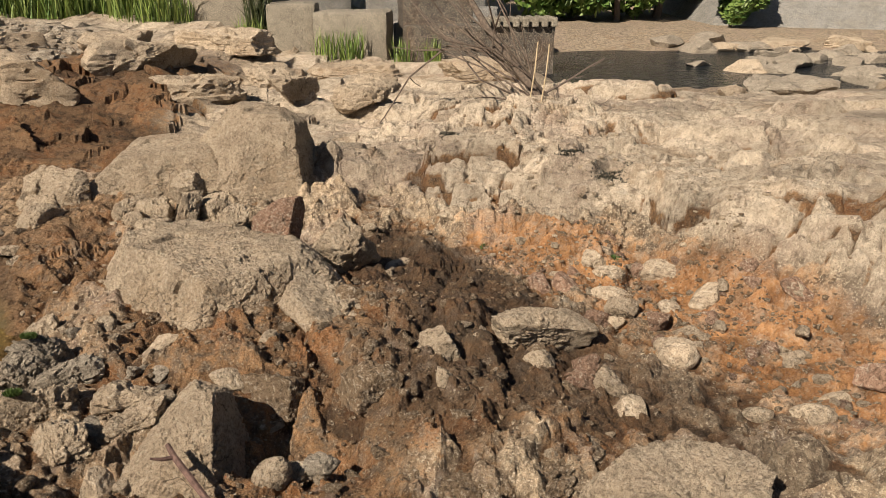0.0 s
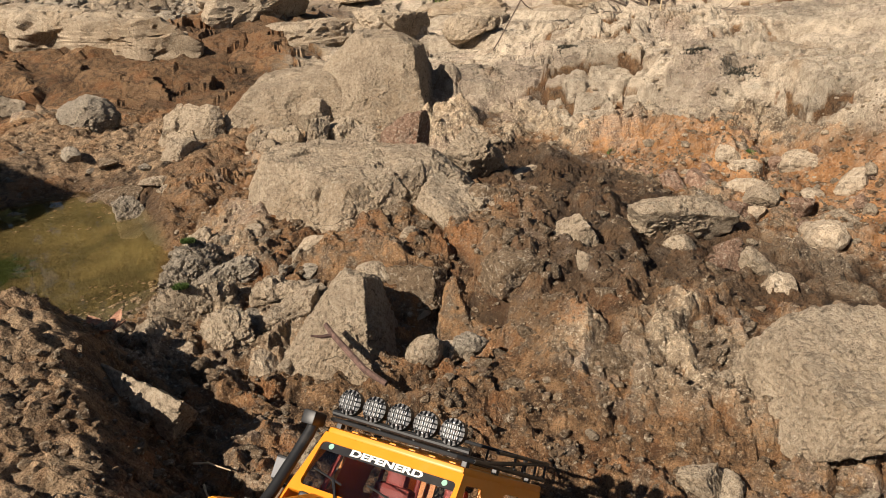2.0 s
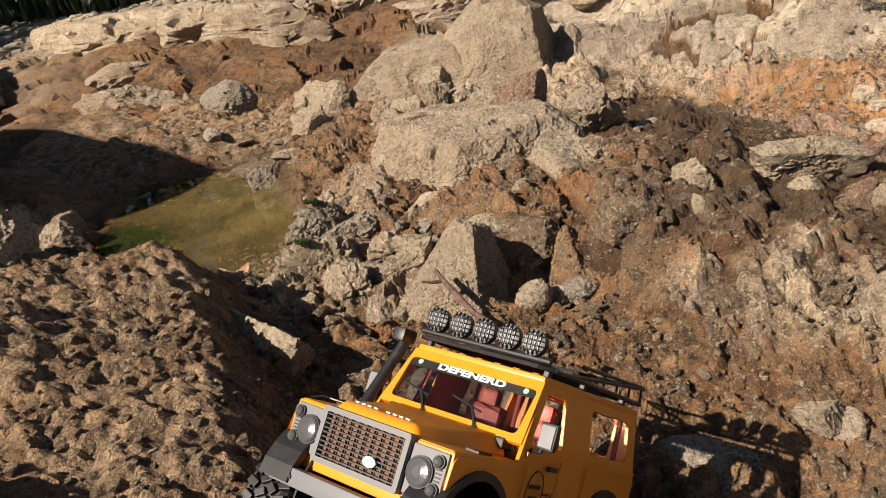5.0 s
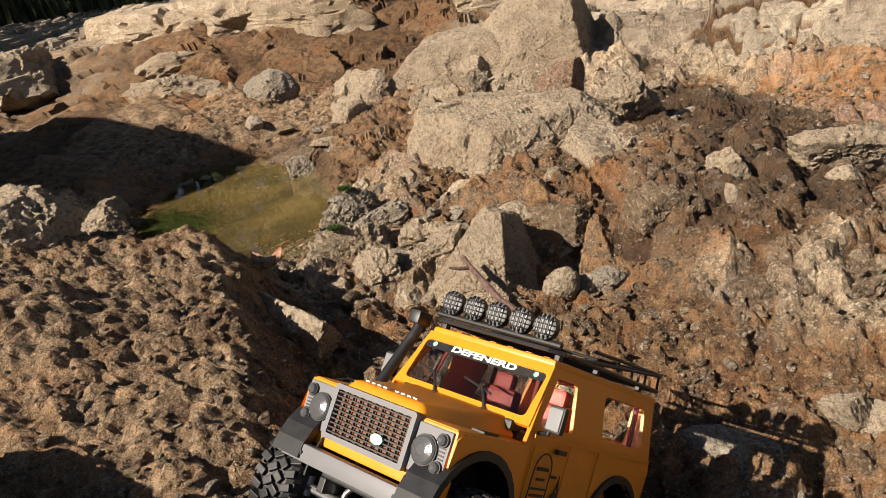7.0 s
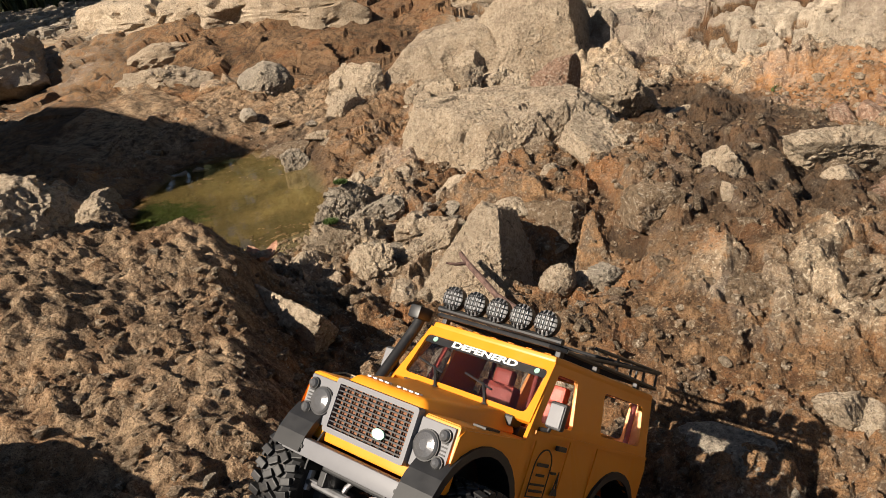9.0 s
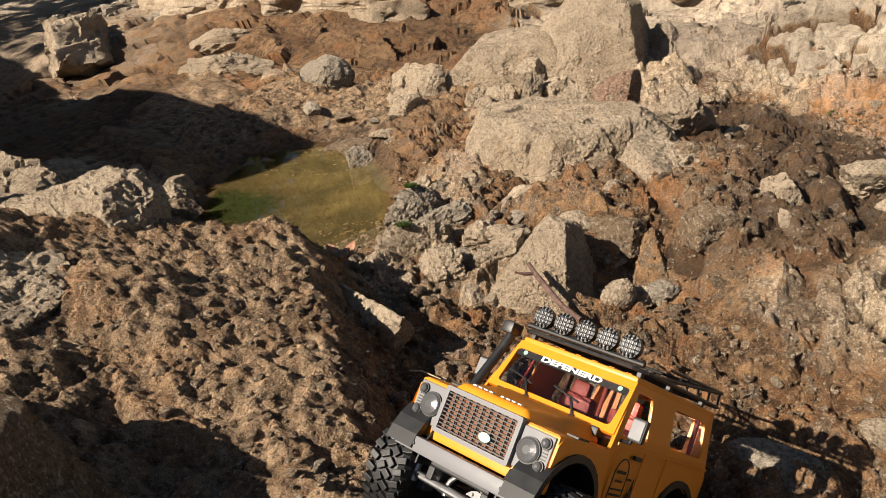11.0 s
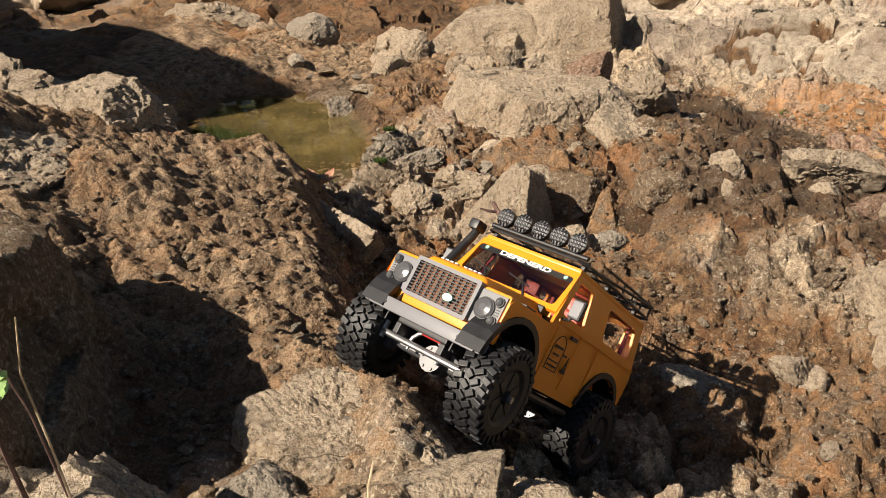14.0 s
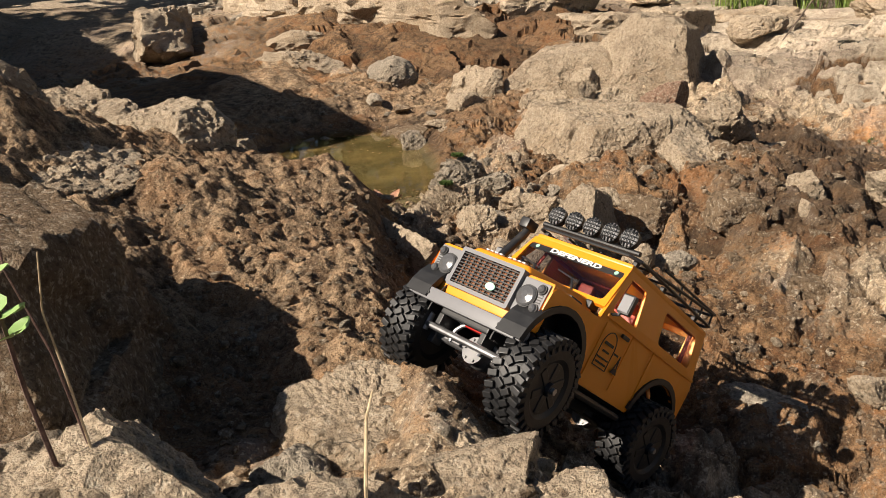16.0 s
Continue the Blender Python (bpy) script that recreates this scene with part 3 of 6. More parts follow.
# fine unevenness everywhere, and the pool's rim above its water
gz = gz + dry * fade(0.05) * (0.014 * fbm(gx * 14, gy * 14, 81, 4) + 0.006 * fbm(gx * 60, gy * 60, 91, 2)) * (1 - 0.4 * pale)
rubble, grub, qrub = shards(gx, gy * 1.3, 0.20, 111, 0.7)
broken = (1 - pale) * ramp(gy, 2.8, 3.3) * ramp(-gx, 0.7, 1.2) * (1 - ramp(mound(gx, gy, -1.80, 3.55, 0.55, 0.32), 0.3, 0.6))
gz = gz + broken * (fade(0.16) * 0.075 * rubble + 0.05 * fbm(gx * 4, gy * 6, 113, 5))
tone = np.clip(tone + broken * 0.5 * (qrub - 0.5) * fade(0.2), 0, 1)
gz = gz + trough * 0.006 * fbm(gx * 22, gy * 22, 85, 3)
outside = ramp(0.30 - POOL, 0.0, 0.06) * mound(gx, gy, -1.38, 1.93, 0.75, 0.9)
gz = np.where(outside > 0.2, np.maximum(gz, 0.005 + 0.01 * np.abs(wob)), gz)


def ground_sheet():
    rows, cols = gx.shape
    data = bpy.data.meshes.new("ground")
    verts = np.stack([gx, gy, gz], -1).reshape(-1, 3)
    idx = np.arange(rows * cols).reshape(rows, cols)
    quads = np.stack([idx[:-1, :-1], idx[:-1, 1:], idx[1:, 1:], idx[1:, :-1]], -1).reshape(-1, 4)
    data.vertices.add(len(verts)), data.vertices.foreach_set("co", verts.ravel().astype(np.float32))
    data.loops.add(quads.size), data.loops.foreach_set("vertex_index", quads.ravel().astype(np.int32))
    data.polygons.add(len(quads)), data.polygons.foreach_set("loop_start", np.arange(0, quads.size, 4, dtype=np.int32))
    data.update(calc_edges=True)
    for name, values in (("mud", mud), ("rust", rust), ("wet", wet * (1 - bed)), ("pale", pale), ("bed", bed), ("crust", crust), ("green_shade", green_shade), ("tone", tone)):
        data.attributes.new(name, "FLOAT", "POINT").data.foreach_set("value", values.ravel().astype(np.float32))
    data.polygons.foreach_set("use_smooth", [False] * len(data.polygons))
    data.materials.append(GROUND)
    return tagged(new("ground", data), "broken rock and brown mud of a drained riverbed", "ground", kind="structure")


ground_sheet()


def level(x, y):
    """Height of the finished ground at a place."""
    i, j = np.searchsorted(ys, y), np.searchsorted(xs, x)
    return float(gz[max(i - 1, 0):i + 1, max(j - 1, 0):j + 1].mean())


# ---- water ----
def sheet(name, cx, cy, rx, ry, z, material, label, seed):
    bm = bmesh.new()
    rim = [bm.verts.new((cx + rx * math.cos(t) * (1 + 0.1 * math.sin(3 * t + seed)), cy + ry * math.sin(t), z)) for t in (2 * math.pi * k / 48 for k in range(48))]
    bm.faces.new(rim)
    ob = thing(name, bm, material, label, "water", kind="structure")
    ob.visible_shadow = False
    return ob


sheet("water_pool", -1.42, 1.95, 0.50, 0.64, 0.0, WATER, "shallow clear pool of yellowish water over mud", 1.0)
sheet("water_upper_pool", -1.80, 3.55, 0.42, 0.26, level(-1.78, 3.55) + 0.018, WATER, "small shallow pool between the slabs", 2.0)
sheet("water_river", 3.4, 8.3, 3.6, 1.9, -0.10, RIVER, "dark river with white riffles", 3.0)


# ---- rocks ----
def hash3(i, j, k, seed):
    return hash01(i + 157 * k, j - 113 * k, seed)


def vnoise3(p, seed):
    i = np.floor(p)
    f = p - i
    f = f * f * (3 - 2 * f)
    out = 0.0
    for a in (0, 1):
        for b in (0, 1):
            for c in (0, 1):
                w = (f[:, 0] if a else 1 - f[:, 0]) * (f[:, 1] if b else 1 - f[:, 1]) * (f[:, 2] if c else 1 - f[:, 2])
                out = out + w * hash3(i[:, 0] + a, i[:, 1] + b, i[:, 2] + c, seed)
    return 2 * out - 1


def fbm3(p, seed, octaves=4):
    return sum(0.55 ** n * vnoise3(p * 2.03 ** n + 7.3 * n, seed + n) for n in range(octaves))


def chips3(p, size, seed):
    """Steps of a broken surface: a level for each cell of an uneven mosaic in space, and the gap to the next cell."""
    q = p / size
    q = q + 0.3 * np.stack([vnoise3(q * 1.9, seed + 60 + n) for n in range(3)], 1)
    base = np.floor(q)
    best, second, val = np.full(len(q), 9.0), np.full(len(q), 9.0), np.zeros(len(q))
    for a in (-1, 0, 1):
        for b in (-1, 0, 1):
            for c in (-1, 0, 1):
                i, j, k = base[:, 0] + a, base[:, 1] + b, base[:, 2] + c
                off = np.stack([q[:, 0] - i - hash3(i, j, k, seed), q[:, 1] - j - hash3(i, j, k, seed + 1), q[:, 2] - k - hash3(i, j, k, seed + 2)], 1)
                dist = np.sqrt((off * off).sum(1))
                tip = np.stack([hash3(i, j, k, seed + 4 + n) - 0.5 for n in range(3)], 1)
                level_ = 0.8 * (hash3(i, j, k, seed + 3) - 0.5) + 1.9 * (off * tip).sum(1)
                near = dist < best
                second = np.where(near, best, np.minimum(second, dist))
                val, best = np.where(near, level_, val), np.where(near, dist, best)
    return val, second - best


BALLS = {}


def ball(detail):
    """The places and faces of a unit ball, kept for the next rock."""
    if detail not in BALLS:
        bm = bmesh.new()
        bmesh.ops.create_icosphere(bm, subdivisions=detail, radius=1.0)
        bm.verts.ensure_lookup_table()
        BALLS[detail] = np.array([v.co[:] for v in bm.verts]), np.array([[v.index for v in f.verts] for f in bm.faces], np.int32)
        bm.free()
    return BALLS[detail]


def rock_mesh(name, size, seed, material, detail=4, cuts=8, rough=0.05, planes=(), sharp=160, chip=0.5, flat=False, strata=0.0, bed=0.03):
    """A rock bounded by broken planes with worn edges and a chipped, coarse skin. planes: its main faces (normal, reach)."""
    rng = random.Random(seed)
    d, tris = ball(detail)
    faces = [(np.array(Vector(p[:3]).normalized()), p[3]) for p in planes]
    for _ in range(cuts):
        n = Vector((rng.gauss(0, 1), rng.gauss(0, 1), rng.gauss(0, 0.8))).normalized()
        faces.append((np.array(n), rng.uniform(0.44, 0.74)))
    total = np.full(len(d), 1.12 ** -float(sharp))
    for n, h in faces:
        total += np.clip(d @ n / h, 0.03, None) ** sharp
    co = d * (total ** (-1.0 / sharp))[:, None] * np.array(size) * (1.08 if cuts > 4 else 1.0)
    least = float(np.mean(sorted(size)[:2]))
    off = np.array([rng.uniform(-40, 40) for _ in range(3)])
    p = co + off
    big, gap = chips3(p, 0.62 * least, seed)
    mid, gap2 = chips3(p, 0.26 * least, seed + 9)
    small, _ = chips3(p, 0.10 * least, seed + 19)
    skin = fbm3(p / (0.5 * least), seed + 29, 5)
    push = chip * (0.17 * big + 0.085 * mid + 0.022 * small) + rough * 0.45 * skin - chip * 0.05 * (1 - ramp(gap, 0, 0.06))
    grain = np.clip(0.0035 / least, 0, 0.05) * vnoise3(p / 0.0045, seed + 39)
    co = co + d * (least * (push + grain))[:, None]
    if strata:
        height = (co[:, 2] + 0.5 * bed * fbm3(p / (5 * bed), seed + 49, 3)) / bed
        for thick, much in ((1.0, 1.0), (0.42, 0.6)):
            k = np.floor(height / thick)
            out = hash01(k, 0 * k, seed + 59) - 0.5
            co[:, :2] *= (1 + much * strata * out)[:, None]
            co[:, 2] = co[:, 2] + 0.35 * much * strata * least * (height / thick - k - 0.5)
    data = bpy.data.meshes.new(name)
    data.from_pydata(co.tolist(), [], tris.tolist())
    data.polygons.foreach_set("use_smooth", [not flat] * len(data.polygons))
    if not flat:
        data.set_sharp_from_angle(angle=radians(26))
    data.materials.append(material)
    return data


def rock(name, x, y, size, turn, seed, material, label, z=None, sink=0.35, tilt=(0, 0), category="rock", group="", **shape):
    """A rock of half-sizes size, sunk by a share of its height into the ground unless z is given."""
    ob = new(name, rock_mesh(name, size, seed, material, **shape))
    zz = level(x, y) + size[2] * (1 - 2 * sink) if z is None else z
    ob.matrix_world = pose(x, y, zz, tilt[0], tilt[1], turn)
    return tagged(ob, label, category, group)


# the outcrop in the middle
rock("boulder", -0.66, 2.02, (0.44, 0.30, 0.23), -38, 5, ROCK_PALE, "large pale granite block with a flat broken face", z=0.005,
     detail=7, cuts=2, rough=0.035, chip=0.26, planes=((0.1, -1, 0.55, 0.80), (-0.16, 0.12, 1, 0.82), (0.30, -0.1, 1, 0.92), (-1, -0.25, 0.15, 0.86), (1, -0.15, 0.2, 0.78), (0, 1, 0.4, 0.9)))
rock("boulder", -0.25, 1.80, (0.12, 0.11, 0.14), -20, 8, ROCK_PALE, "pale cracked rock leaning on the large block", z=0.05, detail=6, cuts=7, rough=0.07)
rock("boulder", -0.72, 3.00, (0.29, 0.22, 0.30), 6, 12, ROCK_PALE, "tall pale rock slab with a rounded crest", z=0.10,
     detail=6, cuts=2, rough=0.03, chip=0.2, planes=((0, -1, 0.48, 0.78), (1, -0.1, 0.20, 0.80), (-0.75, 0, 1, 0.80), (0.1, 0, 1, 0.92), (0.7, 0, 1, 0.98)))
rock("boulder", -1.06, 2.98, (0.38, 0.22, 0.22), 4, 14, ROCK_PALE, "sloping pale rock slab split by a crack", z=0.055,
     detail=6, cuts=2, rough=0.04, chip=0.28, planes=((0, -1, 0.4, 0.80), (-0.22, -0.1, 1, 0.82), (-1, -0.3, 0.2, 0.86)))
rock("rock", -1.37, 2.82, (0.16, 0.13, 0.16), 20, 17, ROCK_PALE, "rounded pale rock at the foot of the slab", z=0.04, detail=6, cuts=6, chip=0.5)
rock("rock", -1.30, 2.58, (0.07, 0.06, 0.07), 40, 18, ROCK_PALE, "pale rock at the foot of the slab", z=0.05, detail=5, cuts=6)
for n, (x, y, w, d, h, z, lean) in enumerate(((-1.06, 2.68, 0.05, 0.07, 0.08, 0.075, -8), (-0.95, 2.64, 0.075, 0.07, 0.085, 0.07, 6), (-0.83, 2.60, 0.045, 0.06, 0.10, 0.095, 14), (-0.76, 2.66, 0.07, 0.07, 0.085, 0.07, -12), (-0.92, 2.51, 0.06, 0.05, 0.05, 0.065, 20), (-0.86, 2.72, 0.06, 0.06, 0.08, 0.13, -20), (-1.00, 2.56, 0.035, 0.04, 0.045, 0.08, 30), (-0.66, 2.55, 0.05, 0.05, 0.05, 0.09, -30))):
    rock("rock", x, y, (w, d, h), 23 * n - 35, 30 + n, ROCK_PALE, "upright broken rock wedged below the slab", z=z, detail=5, cuts=3, chip=0.5, tilt=(0, lean), planes=((0.1, -1, 0.3, 0.70), (-0.15, 0.1, 1, 0.72), (1, 0.1, 0.1, 0.78), (-1, 0, 0.15, 0.78)), group="broken rocks below the slab")
rock("rock", -0.50, 2.34, (0.13, 0.05, 0.07), 22, 41, ROCK_PINK, "reddish angular rock between the blocks", z=0.12, detail=5, cuts=4, chip=0.3, tilt=(-25, -28))
rock("rock", -0.31, 2.22, (0.15, 0.12, 0.12), 25, 42, ROCK_PALE, "pale angular rock beside the outcrop", z=0.08, detail=6)
rock("rock", -0.53, 1.76, (0.05, 0.04, 0.08), 0, 44, ROCK_PALE, "small upright pale rock against the block", z=0.07, detail=5)
# wedge with its stick
rock("wedge_rock", -0.47, 1.30, (0.140, 0.135, 0.165), 24, 52, ROCK_PALE, "pale wedge-shaped rock standing on edge", z=-0.008,
     detail=7, cuts=2, rough=0.05, chip=0.22, tilt=(-14, 8), planes=((0.25, 0, 1, 0.97), (-0.9, -0.5, 0.50, 0.62), (0.9, -0.55, 0.22, 0.58), (0.35, 1, 0.5, 0.75), (0, -1, 0.1, 0.85), (-0.75, 0.1, 0.7, 0.58)))
rock("rock", -0.305, 1.262, (0.030, 0.022, 0.042), 20, 55, ROCK_PALE, "smooth pale grey river stone", z=0.005, detail=5, cuts=0, rough=0.02, tilt=(18, 20))
rock("rock", -0.27, 1.30, (0.030, 0.024, 0.024), 60, 56, ROCK_PALE, "small pale stone in the hollow", z=-0.005, detail=5)
rock("rock", -0.22, 1.30, (0.038, 0.024, 0.022), 30, 57, ROCK_GREY, "small grey stone in the hollow", z=0.0, detail=5)
rock("rock", -0.16, 1.50, (0.085, 0.05, 0.06), 0, 58, ROCK_BROWN, "damp brown rock above the hollow", z=0.035, cuts=5, detail=5)
rock("rock", -0.36, 1.50, (0.10, 0.06, 0.05), -10, 59, ROCK_BROWN, "brown rock above the hollow", z=0.02, detail=5)
# mossy rocks between the pool and the wedge
for n, (x, y, sx, sy, sz, z, turn, lean) in enumerate((
        (-0.775, 1.415, 0.10, 0.065, 0.085, 0.02, 35, 40), (-0.86, 1.60, 0.085, 0.055, 0.08, 0.03, 60, 50), (-0.69, 1.31, 0.06, 0.05, 0.06, 0.015, 15, 35), (-0.84, 1.31, 0.055, 0.05, 0.05, 0.01, 80, 20),
        (-0.67, 1.56, 0.06, 0.05, 0.07, 0.03, 25, 55), (-0.61, 1.44, 0.05, 0.035, 0.075, 0.045, 10, 62), (-0.94, 1.76, 0.06, 0.05, 0.055, 0.03, 50, 30), (-0.77, 1.53, 0.05, 0.04, 0.06, 0.06, 0, 60), (-0.57, 1.37, 0.035, 0.03, 0.07, 0.05, 30, 70))):
    rock("rock", x, y, (sx, sy, sz), turn, 70 + n, (ROCK_PALE, ROCK_GREY, ROCK_PALE)[n % 3], "jagged grey rock at the edge of the pool", z=z, detail=5 if n > 2 else 6, cuts=5, rough=0.06, chip=0.8, strata=0.2, bed=0.03, tilt=(10 * (n % 3) - 10, lean), group="jagged rocks by the pool")
rock("rock", -1.33, 2.17, (0.055, 0.045, 0.06), 10, 80, ROCK_GREY, "angular grey stone at the water's edge", sink=0.25, detail=5)
for n, (x, y, s) in enumerate(((-1.42, 2.32, 0.09), (-1.30, 2.36, 0.06), (-1.53, 2.40, 0.06), (-1.26, 2.28, 0.045), (-1.62, 2.62, 0.06))):
    rock("rock", x, y, (s, s * 0.55, s * 0.35), 35 * n, 84 + n, ROCK_PALE if n % 2 else ROCK_BROWN, "flat pale stone lying on wet mud", sink=0.3, detail=5, group="flat stones by the pool")
rock("rock", -2.02, 3.20, (0.13, 0.10, 0.085), 15, 92, ROCK_GREY, "rounded blue-grey boulder on the mud", sink=0.3, detail=5, cuts=5)
# the mud slope and the wash
rock("rock", -0.705, 0.985, (0.155, 0.05, 0.055), -32, 95, ROCK_PALE, "long pale rock half buried in mud", z=0.088, cuts=4, chip=0.4, detail=5, rough=0.1)
rock("boulder", 0.425, 1.17, (0.16, 0.15, 0.10), 15, 97, ROCK_PALE, "large pale boulder with a flat broken top", z=-0.03, detail=6, cuts=5, rough=0.05, chip=0.5, planes=((0.05, -0.25, 1, 0.75), (-1, -0.2, 0.2, 0.85)))
rock("rock", 0.22, 1.80, (0.13, 0.075, 0.07), 8, 99, ROCK_PALE, "pale rock with a broken end", z=0.05, detail=5)
rock("rock", -0.01, 1.64, (0.06, 0.05, 0.075), 0, 101, ROCK_PALE, "pale pointed rock in the mud", z=0.07, detail=5)
for n, (x, y, s) in enumerate(((0.30, 1.62, 0.05), (0.36, 1.60, 0.055), (0.33, 1.70, 0.045), (0.22, 1.66, 0.04), (0.55, 1.95, 0.05), (0.62, 1.90, 0.045), (0.40, 2.0, 0.04), (0.47, 2.02, 0.05))):
    rock("rock", x, y, (s, s * 0.75, s * 0.6), 61 * n, 105 + n, ROCK_PALE if n % 2 else ROCK_PINK, "pale broken stone on rusty silt", sink=0.3, detail=5, group="stones in the rusty wash")
rock("rock", 0.12, 1.29, (0.19, 0.15, 0.10), 30, 116, ROCK_BROWN, "broad cracked rock beside the trench", z=-0.045, detail=6, rough=0.09, chip=0.7)
rock("rock", 0.005, 0.89, (0.098, 0.048, 0.032), -32, 118, ROCK_GREY, "grey slab lying in the trench", z=-0.095, detail=6, cuts=4, chip=0.35, planes=((0.05, 0.1, 1, 0.7), (1, 0.5, 0.2, 0.75)))
rock("rock", 0.135, 0.985, (0.04, 0.03, 0.028), 10, 119, ROCK_PALE, "small pale stone on wet sand", sink=0.3, detail=5)
rock("rock", 0.175, 0.99, (0.035, 0.028, 0.025), 70, 120, ROCK_PALE, "small pale stone on wet sand", sink=0.3, detail=5)
rock("rock", -0.27, 0.93, (0.07, 0.055, 0.055), 12, 121, ROCK_PALE, "pale angular rock in the mud", sink=0.35, detail=5)
# sill of rocks in front of the trench
rock("boulder", -0.41, 0.335, (0.12, 0.09, 0.065), -14, 130, ROCK_PALE, "pale rounded rock in front of the car's wheels", z=0.112, detail=6, cuts=4, rough=0.05, chip=0.4, planes=((0.1, -0.2, 1, 0.78),))
for n, (x, y, s) in enumerate(((-0.185, 0.20, 0.068), (-0.30, 0.165, 0.075), (-0.09, 0.19, 0.065), (-0.42, 0.20, 0.05), (-0.02, 0.26, 0.05), (-0.145, 0.315, 0.035), (-0.245, 0.27, 0.035), (0.05, 0.24, 0.06), (0.12, 0.30, 0.05), (-0.36, 0.11, 0.06))):
    rock("rock", x, y, (s, s * 0.8, s * 0.6), 53 * n, 132 + n, ROCK_PALE if n != 3 else ROCK_GREY, "broken rock on the sill in front of the car", sink=0.62, detail=5, rough=0.07, group="rocks in front of the car")
for n, (x, y, z, s) in enumerate(((-0.43, 0.02, 0.225, 0.10), (-0.27, 0.04, 0.19, 0.07), (-0.58, -0.02, 0.185, 0.08))):
    rock("boulder", x, y, (s * 1.3, s, s * 0.7), 31 * n, 142 + n, ROCK_PALE, "sunlit pale boulder at the top of the bank", z=z, detail=5, cuts=5, rough=0.06, chip=0.6, group="foreground boulders")
# left bank
rock("boulder", -0.87, 0.11, (0.34, 0.31, 0.29), 0, 150, ROCK_BROWN, "smooth brown rock standing over the trench", z=0.14, detail=6, cuts=1, rough=0.05, chip=0.25, planes=((1, 0.45, 0.30, 0.80), (0.25, 0.2, 1, 0.93), (0.2, 1, 0.3, 0.88), (0.3, -1, 0.4, 0.85)))
for n, (x, y, z, sx, sy, sz, m) in enumerate((
        (-1.36, 0.98, 0.24, 0.19, 0.15, 0.125, ROCK_PALE), (-1.18, 0.58, 0.24, 0.21, 0.14, 0.13, ROCK_PALE), (-1.72, 1.12, 0.22, 0.24, 0.20, 0.15, ROCK_PALE),
        (-1.28, 0.30, 0.30, 0.26, 0.22, 0.19, ROCK_BROWN), (-1.62, 0.70, 0.30, 0.26, 0.22, 0.22, ROCK_PALE), (-2.0, 1.40, 0.13, 0.22, 0.20, 0.15, ROCK_PALE), (-2.30, 1.20, 0.25, 0.24, 0.22, 0.22, ROCK_PALE))):
    rock("boulder", x, y, (sx, sy, sz), 37 * n + 10, 151 + n, m, "weathered layered rock of the bank", z=z, detail=6, cuts=4, rough=0.06, chip=0.5, strata=0.07, bed=0.05, tilt=(6, -8), group="rocks of the bank", planes=((0, 0, 1, 0.8),))
for n, (x, y, s) in enumerate(((-1.72, 1.50, 0.10), (-1.66, 1.66, 0.07), (-1.78, 1.72, 0.09), (-1.60, 1.40, 0.06), (-1.88, 1.60, 0.11), (-1.84, 1.86, 0.06), (-1.95, 1.35, 0.10), (-1.70, 1.34, 0.06), (-1.98, 1.78, 0.08))):
    rock("rock", x, y, (s, s * 0.7, s * 0.6), 49 * n, 180 + n, (ROCK_GREY, ROCK_BROWN, ROCK_PALE)[n % 3], "angular grey rock tumbled at the foot of the bank", sink=0.3, detail=5, cuts=6, group="rocks at the foot of the bank")
# slabs beyond the upper pool
for n, (x, y, sx, sy, sz) in enumerate(((-2.45, 4.58, 0.44, 0.30, 0.20), (-3.9, 5.25, 0.70, 0.40, 0.26), (-3.0, 4.85, 0.26, 0.20, 0.20), (-3.3, 4.25, 0.22, 0.14, 0.10), (-2.9, 3.7, 0.22, 0.15, 0.10), (-1.45, 5.0, 0.30, 0.20, 0.13), (-0.85, 4.7, 0.16, 0.12, 0.10), (-0.45, 4.6, 0.14, 0.12, 0.10),
        (-1.9, 5.35, 0.34, 0.22, 0.15), (-3.1, 5.7, 0.45, 0.26, 0.20), (-2.3, 6.1, 0.40, 0.22, 0.18), (-1.2, 5.9, 0.36, 0.22, 0.15), (-0.5, 5.6, 0.30, 0.18, 0.12), (-4.6, 4.4, 0.45, 0.30, 0.22), (-4.9, 6.0, 0.50, 0.30, 0.20), (-1.7, 6.7, 0.45, 0.25, 0.15), (0.2, 6.2, 0.34, 0.2, 0.12), (-0.6, 6.7, 0.4, 0.25, 0.12))):
    rock("boulder", x, y, (sx, sy, sz), 11 * n - 20, 160 + n, ROCK_PALE, "flat pale slab on the far side of the pools", sink=0.36, detail=5, cuts=5, rough=0.07, chip=0.6, strata=0.06, bed=0.06, planes=((0.1, 0, 1, 0.62),), group="slabs beyond the pools")


# ---- the model car: x ahead, y to its left, z up, in metres ----
def arc(cx, cz, r, a0, a1, n=10, squash=1.0):
    return [(cx + r * math.cos(radians(a0 + (a1 - a0) * k / n)), cz + squash * r * math.sin(radians(a0 + (a1 - a0) * k / n))) for k in range(n + 1)]


def soft_loop(x0, z0, x1, z1, r=0.006, slant=0.0):
    """A rectangle with rounded corners; slant moves its upper front corner back."""
    return (arc(x0 + r, z0 + r, r, 180, 270, 3) + arc(x1 - r, z0 + r, r, 270, 360, 3) + arc(x1 - r - slant, z1 - r, r, 0, 90, 3) + arc(x0 + r, z1 - r, r, 90, 180, 3))


def smooth_part(name, bm, material, parent, label=""):
    ob = part(name, bm, material, parent, label, smooth=True)
    ob.data.set_sharp_from_angle(angle=radians(38))
    return ob


